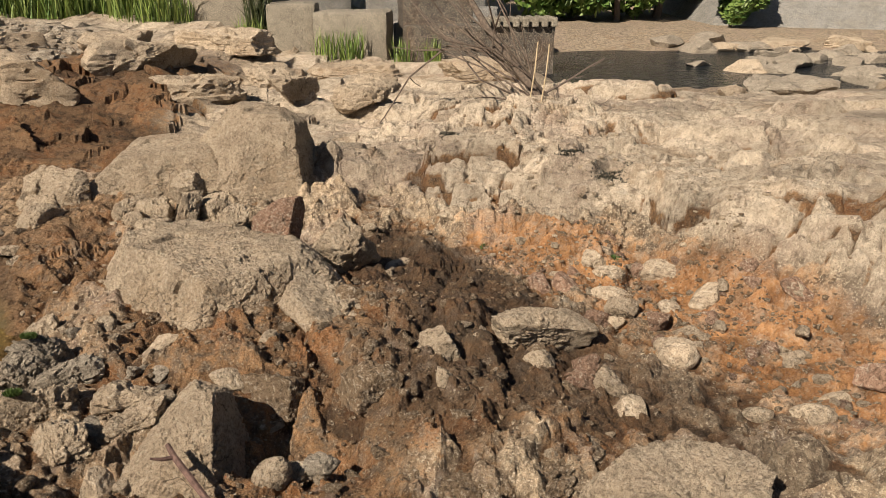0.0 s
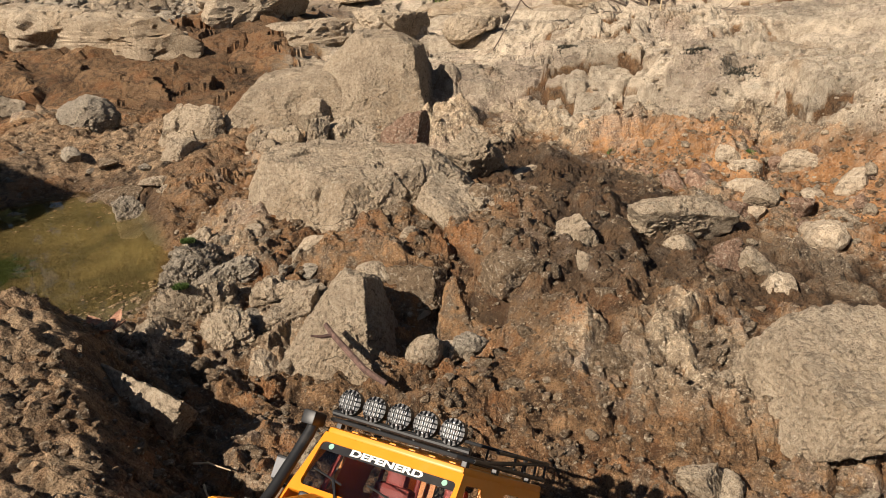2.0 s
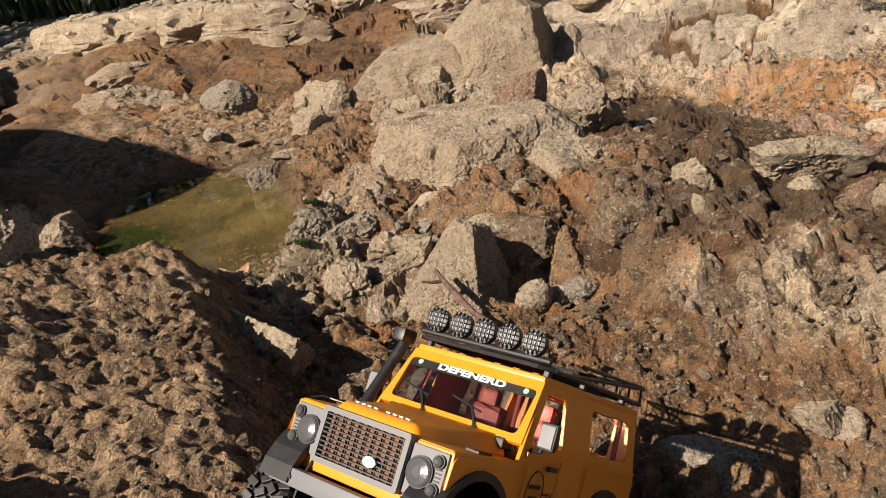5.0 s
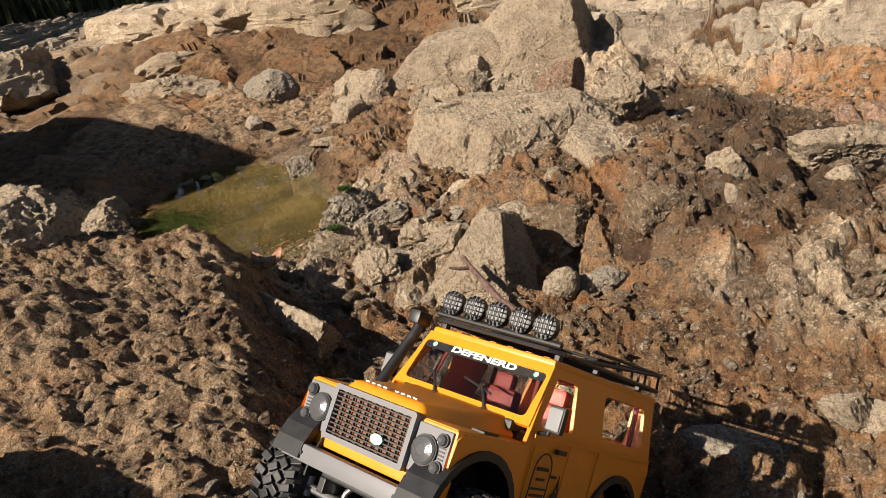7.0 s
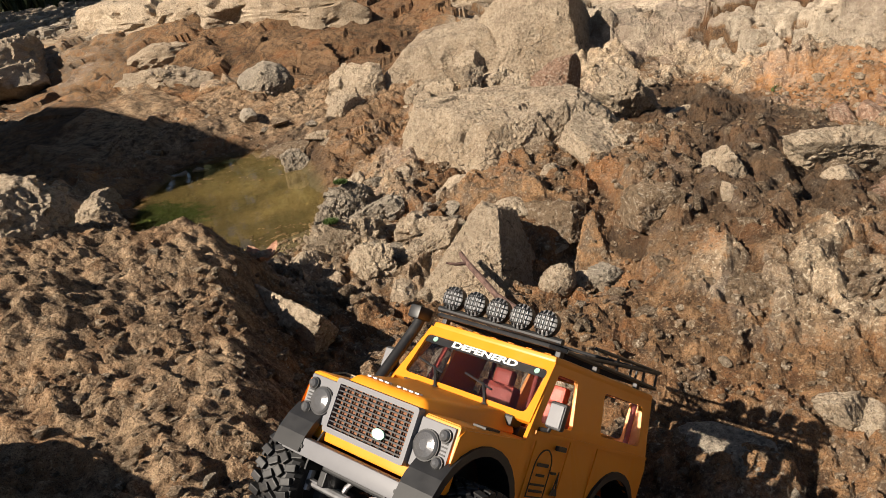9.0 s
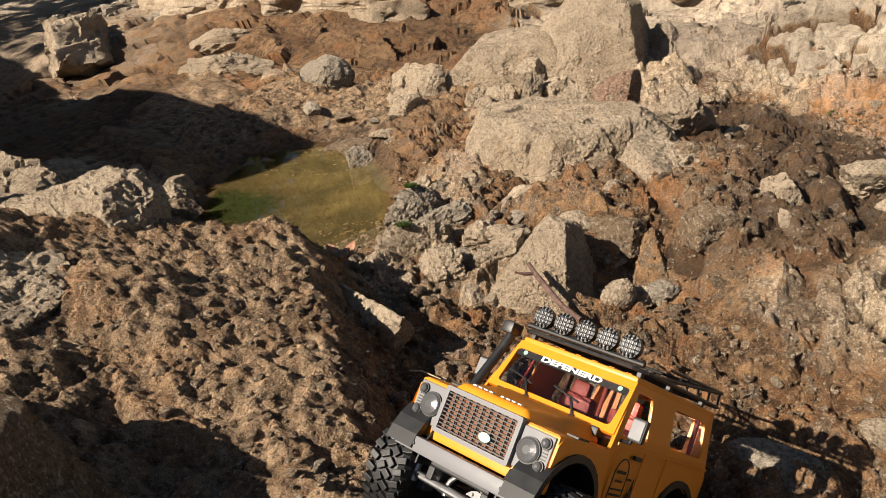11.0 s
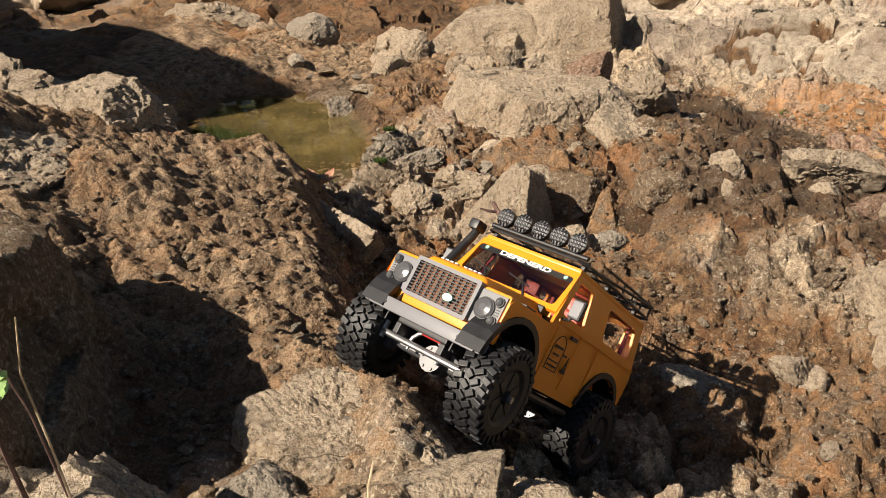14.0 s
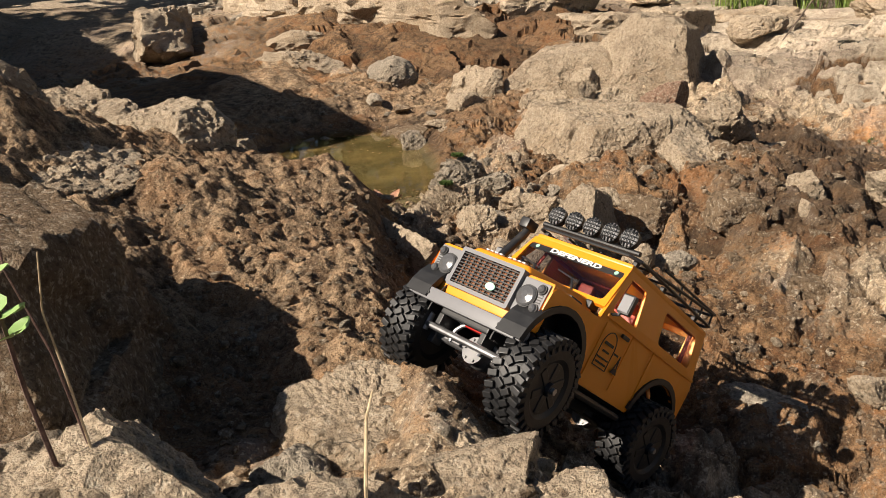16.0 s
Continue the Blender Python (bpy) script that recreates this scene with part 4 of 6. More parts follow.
FRONT_AXLE, REAR_AXLE, HUB, TYRE, TRACK = 0.143, -0.132, 0.058, 0.0595, 0.093


def tyre_mesh(bm, r=TYRE, w=0.046):
    """A fat tyre round the y axis with blocks of tread."""
    prof = [(-w / 2 + 0.004, 0.030), (-w / 2, 0.036), (-w / 2 - 0.001, 0.046), (-w / 2 + 0.003, r - 0.007), (-w / 2 + 0.009, r - 0.0035),
            (w / 2 - 0.009, r - 0.0035), (w / 2 - 0.003, r - 0.007), (w / 2 + 0.001, 0.046), (w / 2, 0.036), (w / 2 - 0.004, 0.030)]
    n = 48
    rings = [[bm.verts.new((q * math.cos(a), y, q * math.sin(a))) for y, q in prof] for a in (2 * math.pi * k / n for k in range(n))]
    for k in range(n):
        s, t = rings[k], rings[(k + 1) % n]
        for m in range(len(prof)):
            bm.faces.new((s[m], t[m], t[(m + 1) % len(prof)], s[(m + 1) % len(prof)]))
    blocks = 28
    for k in range(blocks):
        for row, (y0, y1, turn, reach) in enumerate(((-w / 2 - 0.0005, -w / 2 + 0.0115, 18, 0.0), (-0.0105, 0.0005, -34, 0.5), (-0.0005, 0.0105, 34, 0.0), (w / 2 - 0.0115, w / 2 + 0.0005, -18, 0.5))):
            a = 360.0 * (k + reach) / blocks
            lug = box(bm, -0.0037, y0, r - 0.0075, 0.0037, y1, r + 0.0008, 0.0010)
            mid = (y0 + y1) / 2
            m = pose(0, 0, 0, 0, a, 0) @ pose(0, mid, 0, 0, 0, turn) @ pose(0, -mid, 0)
            bmesh.ops.transform(bm, matrix=m, verts=lug)
        for y, s in ((-w / 2, -1), (w / 2, 1)):
            lug = box(bm, -0.0030, y - 0.0016, 0.0470, 0.0030, y + 0.0016, r - 0.004, 0.0007)
            bmesh.ops.transform(bm, matrix=pose(0, 0, 0, 0, 360.0 * (k + 0.25) / blocks, 0), verts=lug)
    bmesh.ops.recalc_face_normals(bm, faces=bm.faces[:])


def wheel(car, x, side, steer=0.0):
    """A wheel: the rim with its spokes and bolts, and the tyre on it."""
    bm = bmesh.new()
    for y0, y1, r0, r1 in ((-0.019, 0.019, 0.0325, 0.0325), (0.012, 0.0195, 0.0345, 0.0335)):
        tube(bm, [(0, y0, 0), (0, y1, 0)], r0, 28, [r0, r1])
    for k in range(6):
        spoke = box(bm, -0.005, 0.010, 0.008, 0.005, 0.021, 0.030, 0.001)
        bmesh.ops.transform(bm, matrix=pose(0, 0, 0, 0, 60 * k, 0), verts=spoke)
    disc(bm, (0, 0.010, 0), (0, 1, 0), 0.010, 0.016, 16, 0.008)
    rim = part("wheel", bm, BLACK, car, "black spoked model wheel")
    bm = bmesh.new()
    tyre_mesh(bm)
    part("tyre", bm, RUBBER, rim, "black chunky off-road tyre")
    bm = bmesh.new()
    disc(bm, (0, 0.026, 0), (0, 1, 0), 0.0042, 0.004, 6)
    part("wheel_nut", bm, STEEL, rim)
    rim.matrix_basis = pose(x, side * TRACK, HUB, 0, 0, steer + (0 if side > 0 else 180))
    return rim


def model_car():
    bm = bmesh.new()
    # floor pan and inner walls of the shell
    box(bm, -0.195, -0.078, 0.082, 0.070, 0.078, 0.092, 0.002)
    box(bm, 0.070, -0.052, 0.105, 0.183, 0.052, 0.150, 0.003)
    car = thing("model_car", bm, BLACK, "orange radio-controlled off-road model car, nose up on rocks", "model car")

    # side panels with wheel arches and windows
    sill, waist, top = 0.083, 0.176, 0.240
    low = [(-0.203, sill + 0.012), (REAR_AXLE - 0.062, sill + 0.004)] + arc(REAR_AXLE, 0.082, 0.061, 176, 4, 12, 1.0)[:] + [(REAR_AXLE + 0.064, sill), (FRONT_AXLE - 0.066, sill)]
    low += arc(FRONT_AXLE - 0.004, 0.082, 0.061, 176, 18, 12, 1.05) + [(0.186, 0.108)]
    body = low + [(0.187, 0.154), (0.181, 0.160), (0.082, 0.163), (0.074, waist + 0.006), (0.046, top), (-0.200, top), (-0.206, 0.160)]
    holes = [soft_loop(-0.006, 0.182, 0.060, 0.231, 0.004, 0.022), soft_loop(-0.178, 0.184, -0.072, 0.230, 0.006)]
    for side in (1, -1):
        bm = bmesh.new()
        lean = lambda x, y, z: (x, y - side * 0.013 * max(0.0, (z - 0.170) / 0.07) + side * 0.0015 * math.sin(min(1, max(0, (z - 0.08) / 0.09)) * math.pi), z)
        plate(bm, body, holes, side * 0.0925, side * 0.0885, lean)
        panel = part("side_panel", bm, PAINT, car, "orange body side with open windows")
        # black lining of the wheel arches
        for cx in (FRONT_AXLE - 0.004, REAR_AXLE):
            bm = bmesh.new()
            outer, inner = arc(cx, 0.082, 0.0680, 178, 6, 14, 1.02), arc(cx, 0.082, 0.0600, 6, 178, 14, 1.02)
            plate(bm, outer + inner, [], side * 0.060, side * 0.0965)
            part("wheel_arch_lining", bm, BLACK, panel, "black plastic wheel arch lining")
        # waist line, door gaps, handle
        for x0, x1, z0, z1 in ((-0.200, 0.070, 0.171, 0.1745), (-0.0045, -0.0035, 0.095, 0.172), (0.0635, 0.0645, 0.095, 0.165), (-0.068, -0.0668, 0.100, 0.172)):
            bm = bmesh.new()
            y = side * 0.0932
            box(bm, x0, min(y, y + side * 0.0012), z0, x1, max(y, y + side * 0.0012), z1)
            part("body_line", bm, PAINT, panel)
        bm = bmesh.new()
        box(bm, 0.006, side * 0.0955 - 0.002, 0.160, 0.024, side * 0.0955 + 0.002, 0.165, 0.001)
        part("door_handle", bm, BLACK, panel)
        # printed marks on the door, drawn as plain shapes
        y = side * 0.0945
        bm = bmesh.new()
        rim_out = arc(0.040, 0.140, 0.017, 0, 180, 12, 1.15) + [(0.023, 0.112), (0.057, 0.112)]
        rim_in = arc(0.040, 0.140, 0.0159, 0, 180, 12, 1.15) + [(0.0241, 0.1132), (0.0559, 0.1132)]
        plate(bm, rim_out, [rim_in], y, y + side * 0.0008)
        part("door_badge", bm, PRINT, panel, "black arched badge print")
        for k, (x0, x1, z0, z1) in enumerate(((0.029, 0.051, 0.142, 0.1455), (0.032, 0.048, 0.1325, 0.135), (0.026, 0.054, 0.1235, 0.1255), (0.027, 0.053, 0.117, 0.1195), (0.010, 0.021, 0.1365, 0.139))):
            bm = bmesh.new()
            box(bm, x0, min(y, y + side * 0.0008), z0, x1, max(y, y + side * 0.0008), z1)
            part("printed_bar", bm, PRINT, panel)
        bm = bmesh.new()
        plate(bm, [(0.000, 0.122), (0.004, 0.140), (0.008, 0.122), (0.012, 0.116), (-0.004, 0.116)], [[(0.002, 0.123), (0.004, 0.132), (0.006, 0.123)]], y, y + side * 0.0008)
        part("printed_mark", bm, PRINT, panel, "black flame-shaped print")

    # roof
    bm = bmesh.new()
    box(bm, -0.205, -0.080, 0.2385, 0.048, 0.080, 0.2475, 0.004)
    roof = smooth_part("roof", bm, PAINT, car, "orange ribbed roof")
    for k in range(6):
        bm = bmesh.new()
        y = -0.058 + k * 0.0232
        box(bm, -0.190, y - 0.004, 0.2465, 0.030, y + 0.004, 0.2490, 0.001)
        part("roof_rib", bm, PAINT, roof)
    # back wall with its window
    bm = bmesh.new()
    plate(bm, [(-0.090, 0.092), (0.090, 0.092), (0.090, 0.172), (0.079, 0.240), (-0.079, 0.240), (-0.090, 0.172)], [soft_loop(-0.055, 0.184, 0.055, 0.230, 0.005)], -0.002, 0.002)
    bmesh.ops.transform(bm, matrix=pose(-0.203, 0, 0, 0, 0, 90), verts=bm.verts[:])
    part("back_panel", bm, PAINT, car)
    # windscreen frame and pane: in its own plane, leaning back
    lean_back = pose(0.074, 0, 0.178, 0, -24, 0)
    bm = bmesh.new()
    plate(bm, [(-0.088, 0.0), (0.088, 0.0), (0.081, 0.068), (-0.081, 0.068)], [soft_loop(-0.078, 0.008, 0.078, 0.058, 0.005)], -0.003, 0.003)
    bmesh.ops.transform(bm, matrix=lean_back @ pose(0, 0, 0, 0, 0, 90), verts=bm.verts[:])
    screen_frame = smooth_part("windscreen_frame", bm, PAINT, car)
    bm = bmesh.new()
    box(bm, -0.0006, -0.079, 0.007, 0.0006, 0.079, 0.059)
    bmesh.ops.transform(bm, matrix=lean_back, verts=bm.verts[:])
    part("windscreen", bm, SCREEN, screen_frame, "clear windscreen with glare").visible_shadow = False
    bm = bmesh.new()
    box(bm, 0.0008, -0.079, 0.0492, 0.0016, 0.079, 0.0595)
    bmesh.ops.transform(bm, matrix=lean_back, verts=bm.verts[:])
    band = part("sun_strip", bm, BLACK, screen_frame, "black strip across the top of the windscreen")
    words = bpy.data.curves.new("lettering", "FONT")
    words.body, words.size, words.align_x, words.align_y, words.extrude, words.offset = "DEFENERD", 0.0098, "CENTER", "CENTER", 0.0002, 0.0004
    holder = bpy.data.objects.new("lettering", words)
    flat = bpy.data.meshes.new_from_object(holder)
    bpy.data.objects.remove(holder)
    flat.transform(lean_back @ pose(0.0021, 0, 0.0542, 90, 0, 90) @ Matrix.Diagonal((1.78, 1, 1, 1)))
    flat.materials.clear(), flat.materials.append(WHITE)
    letters = new("lettering", flat)
    letters.parent = screen_frame
    for y in (-0.066, 0.066):
        bm = bmesh.new()
        tube(bm, [(0.0016, y, 0.0542), (0.0022, y, 0.0542)], 0.0030, 16)
        bmesh.ops.transform(bm, matrix=lean_back, verts=bm.verts[:])
        part("strip_badge", bm, GREEN, screen_frame)
    for y in (-0.030, 0.034):
        bm = bmesh.new()
        tube(bm, [(0.004, y, 0.001), (0.005, y - 0.006, 0.012), (0.0045, y - 0.014, 0.022)], 0.0016, 6)
        tube(bm, [(0.004, y - 0.040, 0.027), (0.004, y - 0.002, 0.019)], 0.0012, 6)
        disc(bm, (0.002, y, 0.000), (1, 0, 0), 0.0032, 0.004, 10)
        bmesh.ops.transform(bm, matrix=lean_back, verts=bm.verts[:])
        part("wiper", bm, BLACK, screen_frame)

    # bonnet: flat wings and the raised middle
    bm = bmesh.new()
    box(bm, 0.068, -0.0905, 0.1575, 0.186, 0.0905, 0.1635, 0.003)
    smooth_part("wing_top", bm, PAINT, car)
    bm = bmesh.new()
    low_y, top_y = ((0.068, 0.074), (0.187, 0.052)), ((0.070, 0.062), (0.182, 0.042))
    pts = {}
    for k, (x, y) in enumerate(low_y):
        for s in (-1, 1):
            pts["l", k, s] = bm.verts.new((x, s * y, 0.163 - 0.002 * k))
    for k, (x, y) in enumerate(top_y):
        for s in (-1, 1):
            pts["t", k, s] = bm.verts.new((x, s * y, (0.182, 0.173)[k]))
    bm.faces.new([pts["t", 0, -1], pts["t", 1, -1], pts["t", 1, 1], pts["t", 0, 1]])
    bm.faces.new([pts["l", 0, 1], pts["l", 1, 1], pts["l", 1, -1], pts["l", 0, -1]])
    for q in (("l", "t"),):
        bm.faces.new([pts["l", 1, -1], pts["l", 1, 1], pts["t", 1, 1], pts["t", 1, -1]])
        bm.faces.new([pts["l", 0, 1], pts["l", 0, -1], pts["t", 0, -1], pts["t", 0, 1]])
        bm.faces.new([pts["l", 0, -1], pts["l", 1, -1], pts["t", 1, -1], pts["t", 0, -1]])
        bm.faces.new([pts["l", 1, 1], pts["l", 0, 1], pts["t", 0, 1], pts["t", 1, 1]])
    bmesh.ops.bevel(bm, geom=bm.edges[:], offset=0.005, segments=3, affect="EDGES", profile=0.6)
    bmesh.ops.recalc_face_normals(bm, faces=bm.faces[:])
    bonnet = smooth_part("bonnet", bm, PAINT, car, "orange bonnet with a raised middle")
    for k in range(9):
        if k != 4:
            bm = bmesh.new()
            y = -0.030 + k * 0.0075
            box(bm, 0.1735, y - 0.0022, 0.1738, 0.1790, y + 0.0022, 0.1752)
            part("bonnet_mark", bm, WHITE, bonnet, "pale raised bar")
    for s in (-1, 1):
        bm = bmesh.new()
        box(bm, 0.060, s * 0.066 - 0.005, 0.170, 0.080, s * 0.066 + 0.005, 0.1805, 0.002)
        part("bonnet_hinge", bm, BLACK, bonnet)
        bm = bmesh.new()
        plate(bm, [(0.118, 0.076 * 1.0), (0.142, 0.072), (0.142, 0.086), (0.118, 0.086)], [], -0.001, 0.001)
        bmesh.ops.transform(bm, matrix=pose(0, 0, 0.1645) @ Matrix(((1, 0, 0, 0), (0, 0, s, 0), (0, 1, 0, 0), (0, 0, 0, 1))), verts=bm.verts[:])
        bmesh.ops.recalc_face_normals(bm, faces=bm.faces[:])
        part("wing_vent", bm, BLACK, car, "black air vent")

    # front: orange panel, grille, lamp panels
    bm = bmesh.new()
    box(bm, 0.176, -0.0925, 0.104, 0.1875, 0.0925, 0.1625, 0.0035)
    smooth_part("front_panel", bm, PAINT, car)
    bm = bmesh.new()
    plate(bm, soft_loop(-0.051, 0.114, 0.051, 0.165, 0.003), [soft_loop(-0.046, 0.119, 0.046, 0.160, 0.001)], -0.1955, -0.1865)
    bmesh.ops.transform(bm, matrix=pose(0, 0, 0, 0, 0, 90), verts=bm.verts[:])
    grille = part("grille", bm, GREY, car, "dark grey radiator grille frame")
    bm = bmesh.new()
    box(bm, 0.1877, -0.0465, 0.1185, 0.1890, 0.0465, 0.1605)
    part("grille_backing", bm, MESHBROWN, grille, "brown mesh behind the grille bars")
    for k in range(10):
        bm = bmesh.new()
        z = 0.1210 + k * 0.0041
        box(bm, 0.1895, -0.0463, z - 0.0007, 0.1945, 0.0463, z + 0.0007)
        part("grille_bar", bm, BLACK, grille)
    for k in range(9):
        bm = bmesh.new()
        y = -0.0375 + k * 0.0094
        box(bm, 0.1905, y - 0.0005, 0.1187, 0.1935, y + 0.0005, 0.1603)
        part("grille_upright", bm, BLACK, grille)
    bm = bmesh.new()
    tube(bm, [(0.1945, 0.016, 0.131), (0.1965, 0.016, 0.131)], 0.006, 18)
    bmesh.ops.scale(bm, vec=(1, 1.25, 0.8), space=Matrix.Translation((-0.195, -0.016, -0.131)), verts=bm.verts[:])
    part("grille_badge", bm, GREEN, grille, "small pale green oval badge")
    for s in (-1, 1):
        bm = bmesh.new()
        box(bm, 0.187, min(s * 0.0515, s * 0.0895), 0.117, 0.1900, max(s * 0.0515, s * 0.0895), 0.1595, 0.001)
        lamps = part("lamp_panel", bm, GREY, car, "grey headlamp panel")
        for y, z, r in ((0.066, 0.138, 0.0125), (0.0822, 0.151, 0.0048), (0.0822, 0.1275, 0.0048)):
            bm = bmesh.new()
            tube(bm, [(0.1895, s * y, z), (0.1925, s * y, z)], r + 0.0012, 24)
            lamp = part("headlamp" if r > 0.01 else "indicator", bm, BLACK, lamps)
            bm = bmesh.new()
            tube(bm, [(0.1926, s * y, z), (0.1932, s * y, z)], r, 24, [r, r * 0.9])
            part("reflector", bm, DULL, lamp)
            bm = bmesh.new()
            tube(bm, [(0.1935, s * y, z), (0.1950, s * y, z), (0.1965, s * y, z)], r, 24, [r, r * 0.85, r * 0.35])
            part("lens", bm, LENS, lamp, "grey ribbed lens")
        for k in range(4):
            bm = bmesh.new()
            z = 0.1345 + k * 0.0032
            box(bm, 0.1898, min(s * 0.0795, s * 0.0865), z, 0.1906, max(s * 0.0795, s * 0.0865), z + 0.0014)
            part("panel_slot", bm, BLACK, lamps)

    # bumper
    bm = bmesh.new()
    box(bm, 0.190, -0.086, 0.0865, 0.2035, 0.086, 0.1030, 0.0022)
    bumper = smooth_part("bumper", bm, GREY, car, "dark grey front bumper")
    for s in (-1, 1):
        bm = bmesh.new()
        box(bm, 0.1885, min(s * 0.0865, s * 0.0945), 0.0870, 0.2025, max(s * 0.0865, s * 0.0945), 0.1025, 0.003)
        smooth_part("bumper_end", bm, GREY, bumper)
        bm = bmesh.new()
        disc(bm, (0.2035, s * 0.060, 0.0948), (1, 0, 0), 0.0022, 0.0015, 8)
        part("bolt", bm, BLACK, bumper)

    # mirrors, snorkel
    for s in (-1, 1):
        bm = bmesh.new()
        tube(bm, [(0.060, s * 0.090, 0.176), (0.066, s * 0.104, 0.178), (0.066, s * 0.106, 0.188)], 0.0022, 8)
        arm = part("mirror", bm, BLACK, car, "black door mirror")
        bm = bmesh.new()
        box(bm, 0.060, s * 0.108 - 0.009, 0.180, 0.069, s * 0.108 + 0.009, 0.206, 0.003)
        shell = smooth_part("mirror_shell", bm, BLACK, arm)
        bm = bmesh.new()
        box(bm, 0.0692, s * 0.108 - 0.0072, 0.1825, 0.0702, s * 0.108 + 0.0072, 0.2035, 0.0004)
        part("mirror_trim", bm, GREY, arm, "bright mirror edge")
    bm = bmesh.new()
    tube(bm, [(0.128, -0.097, 0.140), (0.100, -0.098, 0.150), (0.085, -0.098, 0.170), (0.058, -0.094, 0.235), (0.055, -0.094, 0.246)], 0.0062, 12)
    box(bm, 0.046, -0.102, 0.243, 0.070, -0.086, 0.258, 0.003)
    smooth_part("snorkel", bm, BLACK, car, "black air intake snorkel")

    # inside: dashboard, seats, pillars
    bm = bmesh.new()
    box(bm, 0.035, -0.074, 0.150, 0.066, 0.074, 0.172, 0.004)
    part("dashboard", bm, BLACK, car)
    for s in (-1, 1):
        bm = bmesh.new()
        box(bm, -0.050, s * 0.036 - 0.024, 0.120, 0.005, s * 0.036 + 0.024, 0.142, 0.006)
        box(bm, -0.064, s * 0.036 - 0.023, 0.135, -0.044, s * 0.036 + 0.023, 0.205, 0.006)
        box(bm, -0.062, s * 0.036 - 0.012, 0.202, -0.048, s * 0.036 + 0.012, 0.222, 0.004)
        part("seat", bm, MAROON, car, "dark red model seat")
    bm = bmesh.new()
    ring = [(0.030 + 0.006 * math.cos(a), 0.036 + 0.014 * math.cos(a + 1.57), 0.172 + 0.013 * math.sin(a + 1.57)) for a in (2 * math.pi * k / 16 for k in range(17))]
    tube(bm, ring, 0.0015, 6)
    part("steering_wheel", bm, BLACK, car)
    bm = bmesh.new()
    for s in (-1, 1):
        tube(bm, [(0.040, s * 0.072, 0.172), (0.022, s * 0.070, 0.232), (-0.180, s * 0.070, 0.232), (-0.190, s * 0.072, 0.100)], 0.0032, 8)
    tube(bm, [(-0.075, -0.072, 0.110), (-0.075, -0.068, 0.232), (-0.075, 0.068, 0.232), (-0.075, 0.072, 0.110)], 0.0032, 8)
    part("roll_cage", bm, MAROON, car, "dark red roll cage")

    # roof rack with five lamps
    rack_low, rack_top = 0.255, 0.274
    x0, x1, w = -0.205, 0.052, 0.083
    loop = lambda z, g=0.0: [(x1 - 0.012 - g, w - g, z), (x0 + 0.012 + g, w - g, z), (x0 + g, w - 0.012 - g, z), (x0 + g, -w + 0.012 + g, z), (x0 + 0.012 + g, -w + g, z), (x1 - 0.012 - g, -w + g, z), (x1 - g, -w + 0.012 + g, z), (x1 - g, w - 0.012 - g, z), (x1 - 0.012 - g, w - g, z)]
    bm = bmesh.new()
    tube(bm, loop(rack_low), 0.0024, 8)
    rack = part("roof_rack", bm, BLACK, car, "black tubular roof rack")
    bm = bmesh.new()
    back = [p for p in loop(rack_top)]
    tube(bm, [(0.020, w, rack_low)] + [(x0 + 0.012, w, rack_top), (x0, w - 0.012, rack_top), (x0, -w + 0.012, rack_top), (x0 + 0.012, -w, rack_top)] + [(0.020, -w, rack_low)], 0.0022, 8)
    part("rack_rail", bm, BLACK, rack)
    for s in (-1, 1):
        bm = bmesh.new()
        tube(bm, [(-0.02, s * w, rack_top - 0.004), (x0 + 0.012, s * w, rack_top + 0.001)], 0.0020, 8)
        part("rack_rail", bm, BLACK, rack)
    for k in range(5):
        bm = bmesh.new()
        x = x0 + 0.040 + k * 0.0435
        tube(bm, [(x, -w, rack_low), (x, w, rack_low)], 0.0018, 6)
        part("rack_bar", bm, BLACK, rack)
    for y in (-0.042, 0.0, 0.042):
        bm = bmesh.new()
        tube(bm, [(x0, y, rack_low + 0.002), (0.010, y, rack_low + 0.002)], 0.0016, 6)
        part("rack_bar", bm, BLACK, rack)
    for s in (-1, 1):
        for k in range(6):
            bm = bmesh.new()
            x = x0 + 0.014 + k * 0.037
            tube(bm, [(x, s * w, rack_low), (x + 0.004, s * w, rack_top - 0.003 * k * (k > 3))], 0.0015, 6)
            part("rack_post", bm, BLACK, rack)
    for y in (-0.05, 0.0, 0.05):
        bm = bmesh.new()
        tube(bm, [(x0, y, rack_low), (x0, y, rack_top)], 0.0015, 6)
        part("rack_post", bm, BLACK, rack)
    for s in (-1, 1):
        for x in (-0.16, -0.05, 0.035):
            bm = bmesh.new()
            box(bm, x - 0.004, s * 0.074 - 0.003, 0.2455, x + 0.004, s * 0.074 + 0.003, rack_low, 0.0008)
            part("rack_foot", bm, BLACK, rack)
    bm = bmesh.new()
    tube(bm, [(0.046, -0.080, 0.262), (0.046, 0.080, 0.262)], 0.0035, 10)
    part("lamp_bar", bm, BLACK, rack)
    for k in range(5):
        y = -0.060 + 0.030 * k
        bm = bmesh.new()
        tube(bm, [(0.040, y, 0.276), (0.046, y, 0.276), (0.055, y, 0.276)], 0.013, 22, [0.0085, 0.0128, 0.0132])
        box(bm, 0.043, y - 0.003, 0.261, 0.049, y + 0.003, 0.266)
        spot = smooth_part("roof_lamp", bm, BLACK, car, "round black roof lamp with a wire guard")
        bm = bmesh.new()
        tube(bm, [(0.0552, y, 0.276), (0.0560, y, 0.276)], 0.0115, 22, [0.0115, 0.0095])
        part("reflector", bm, DULL, spot)
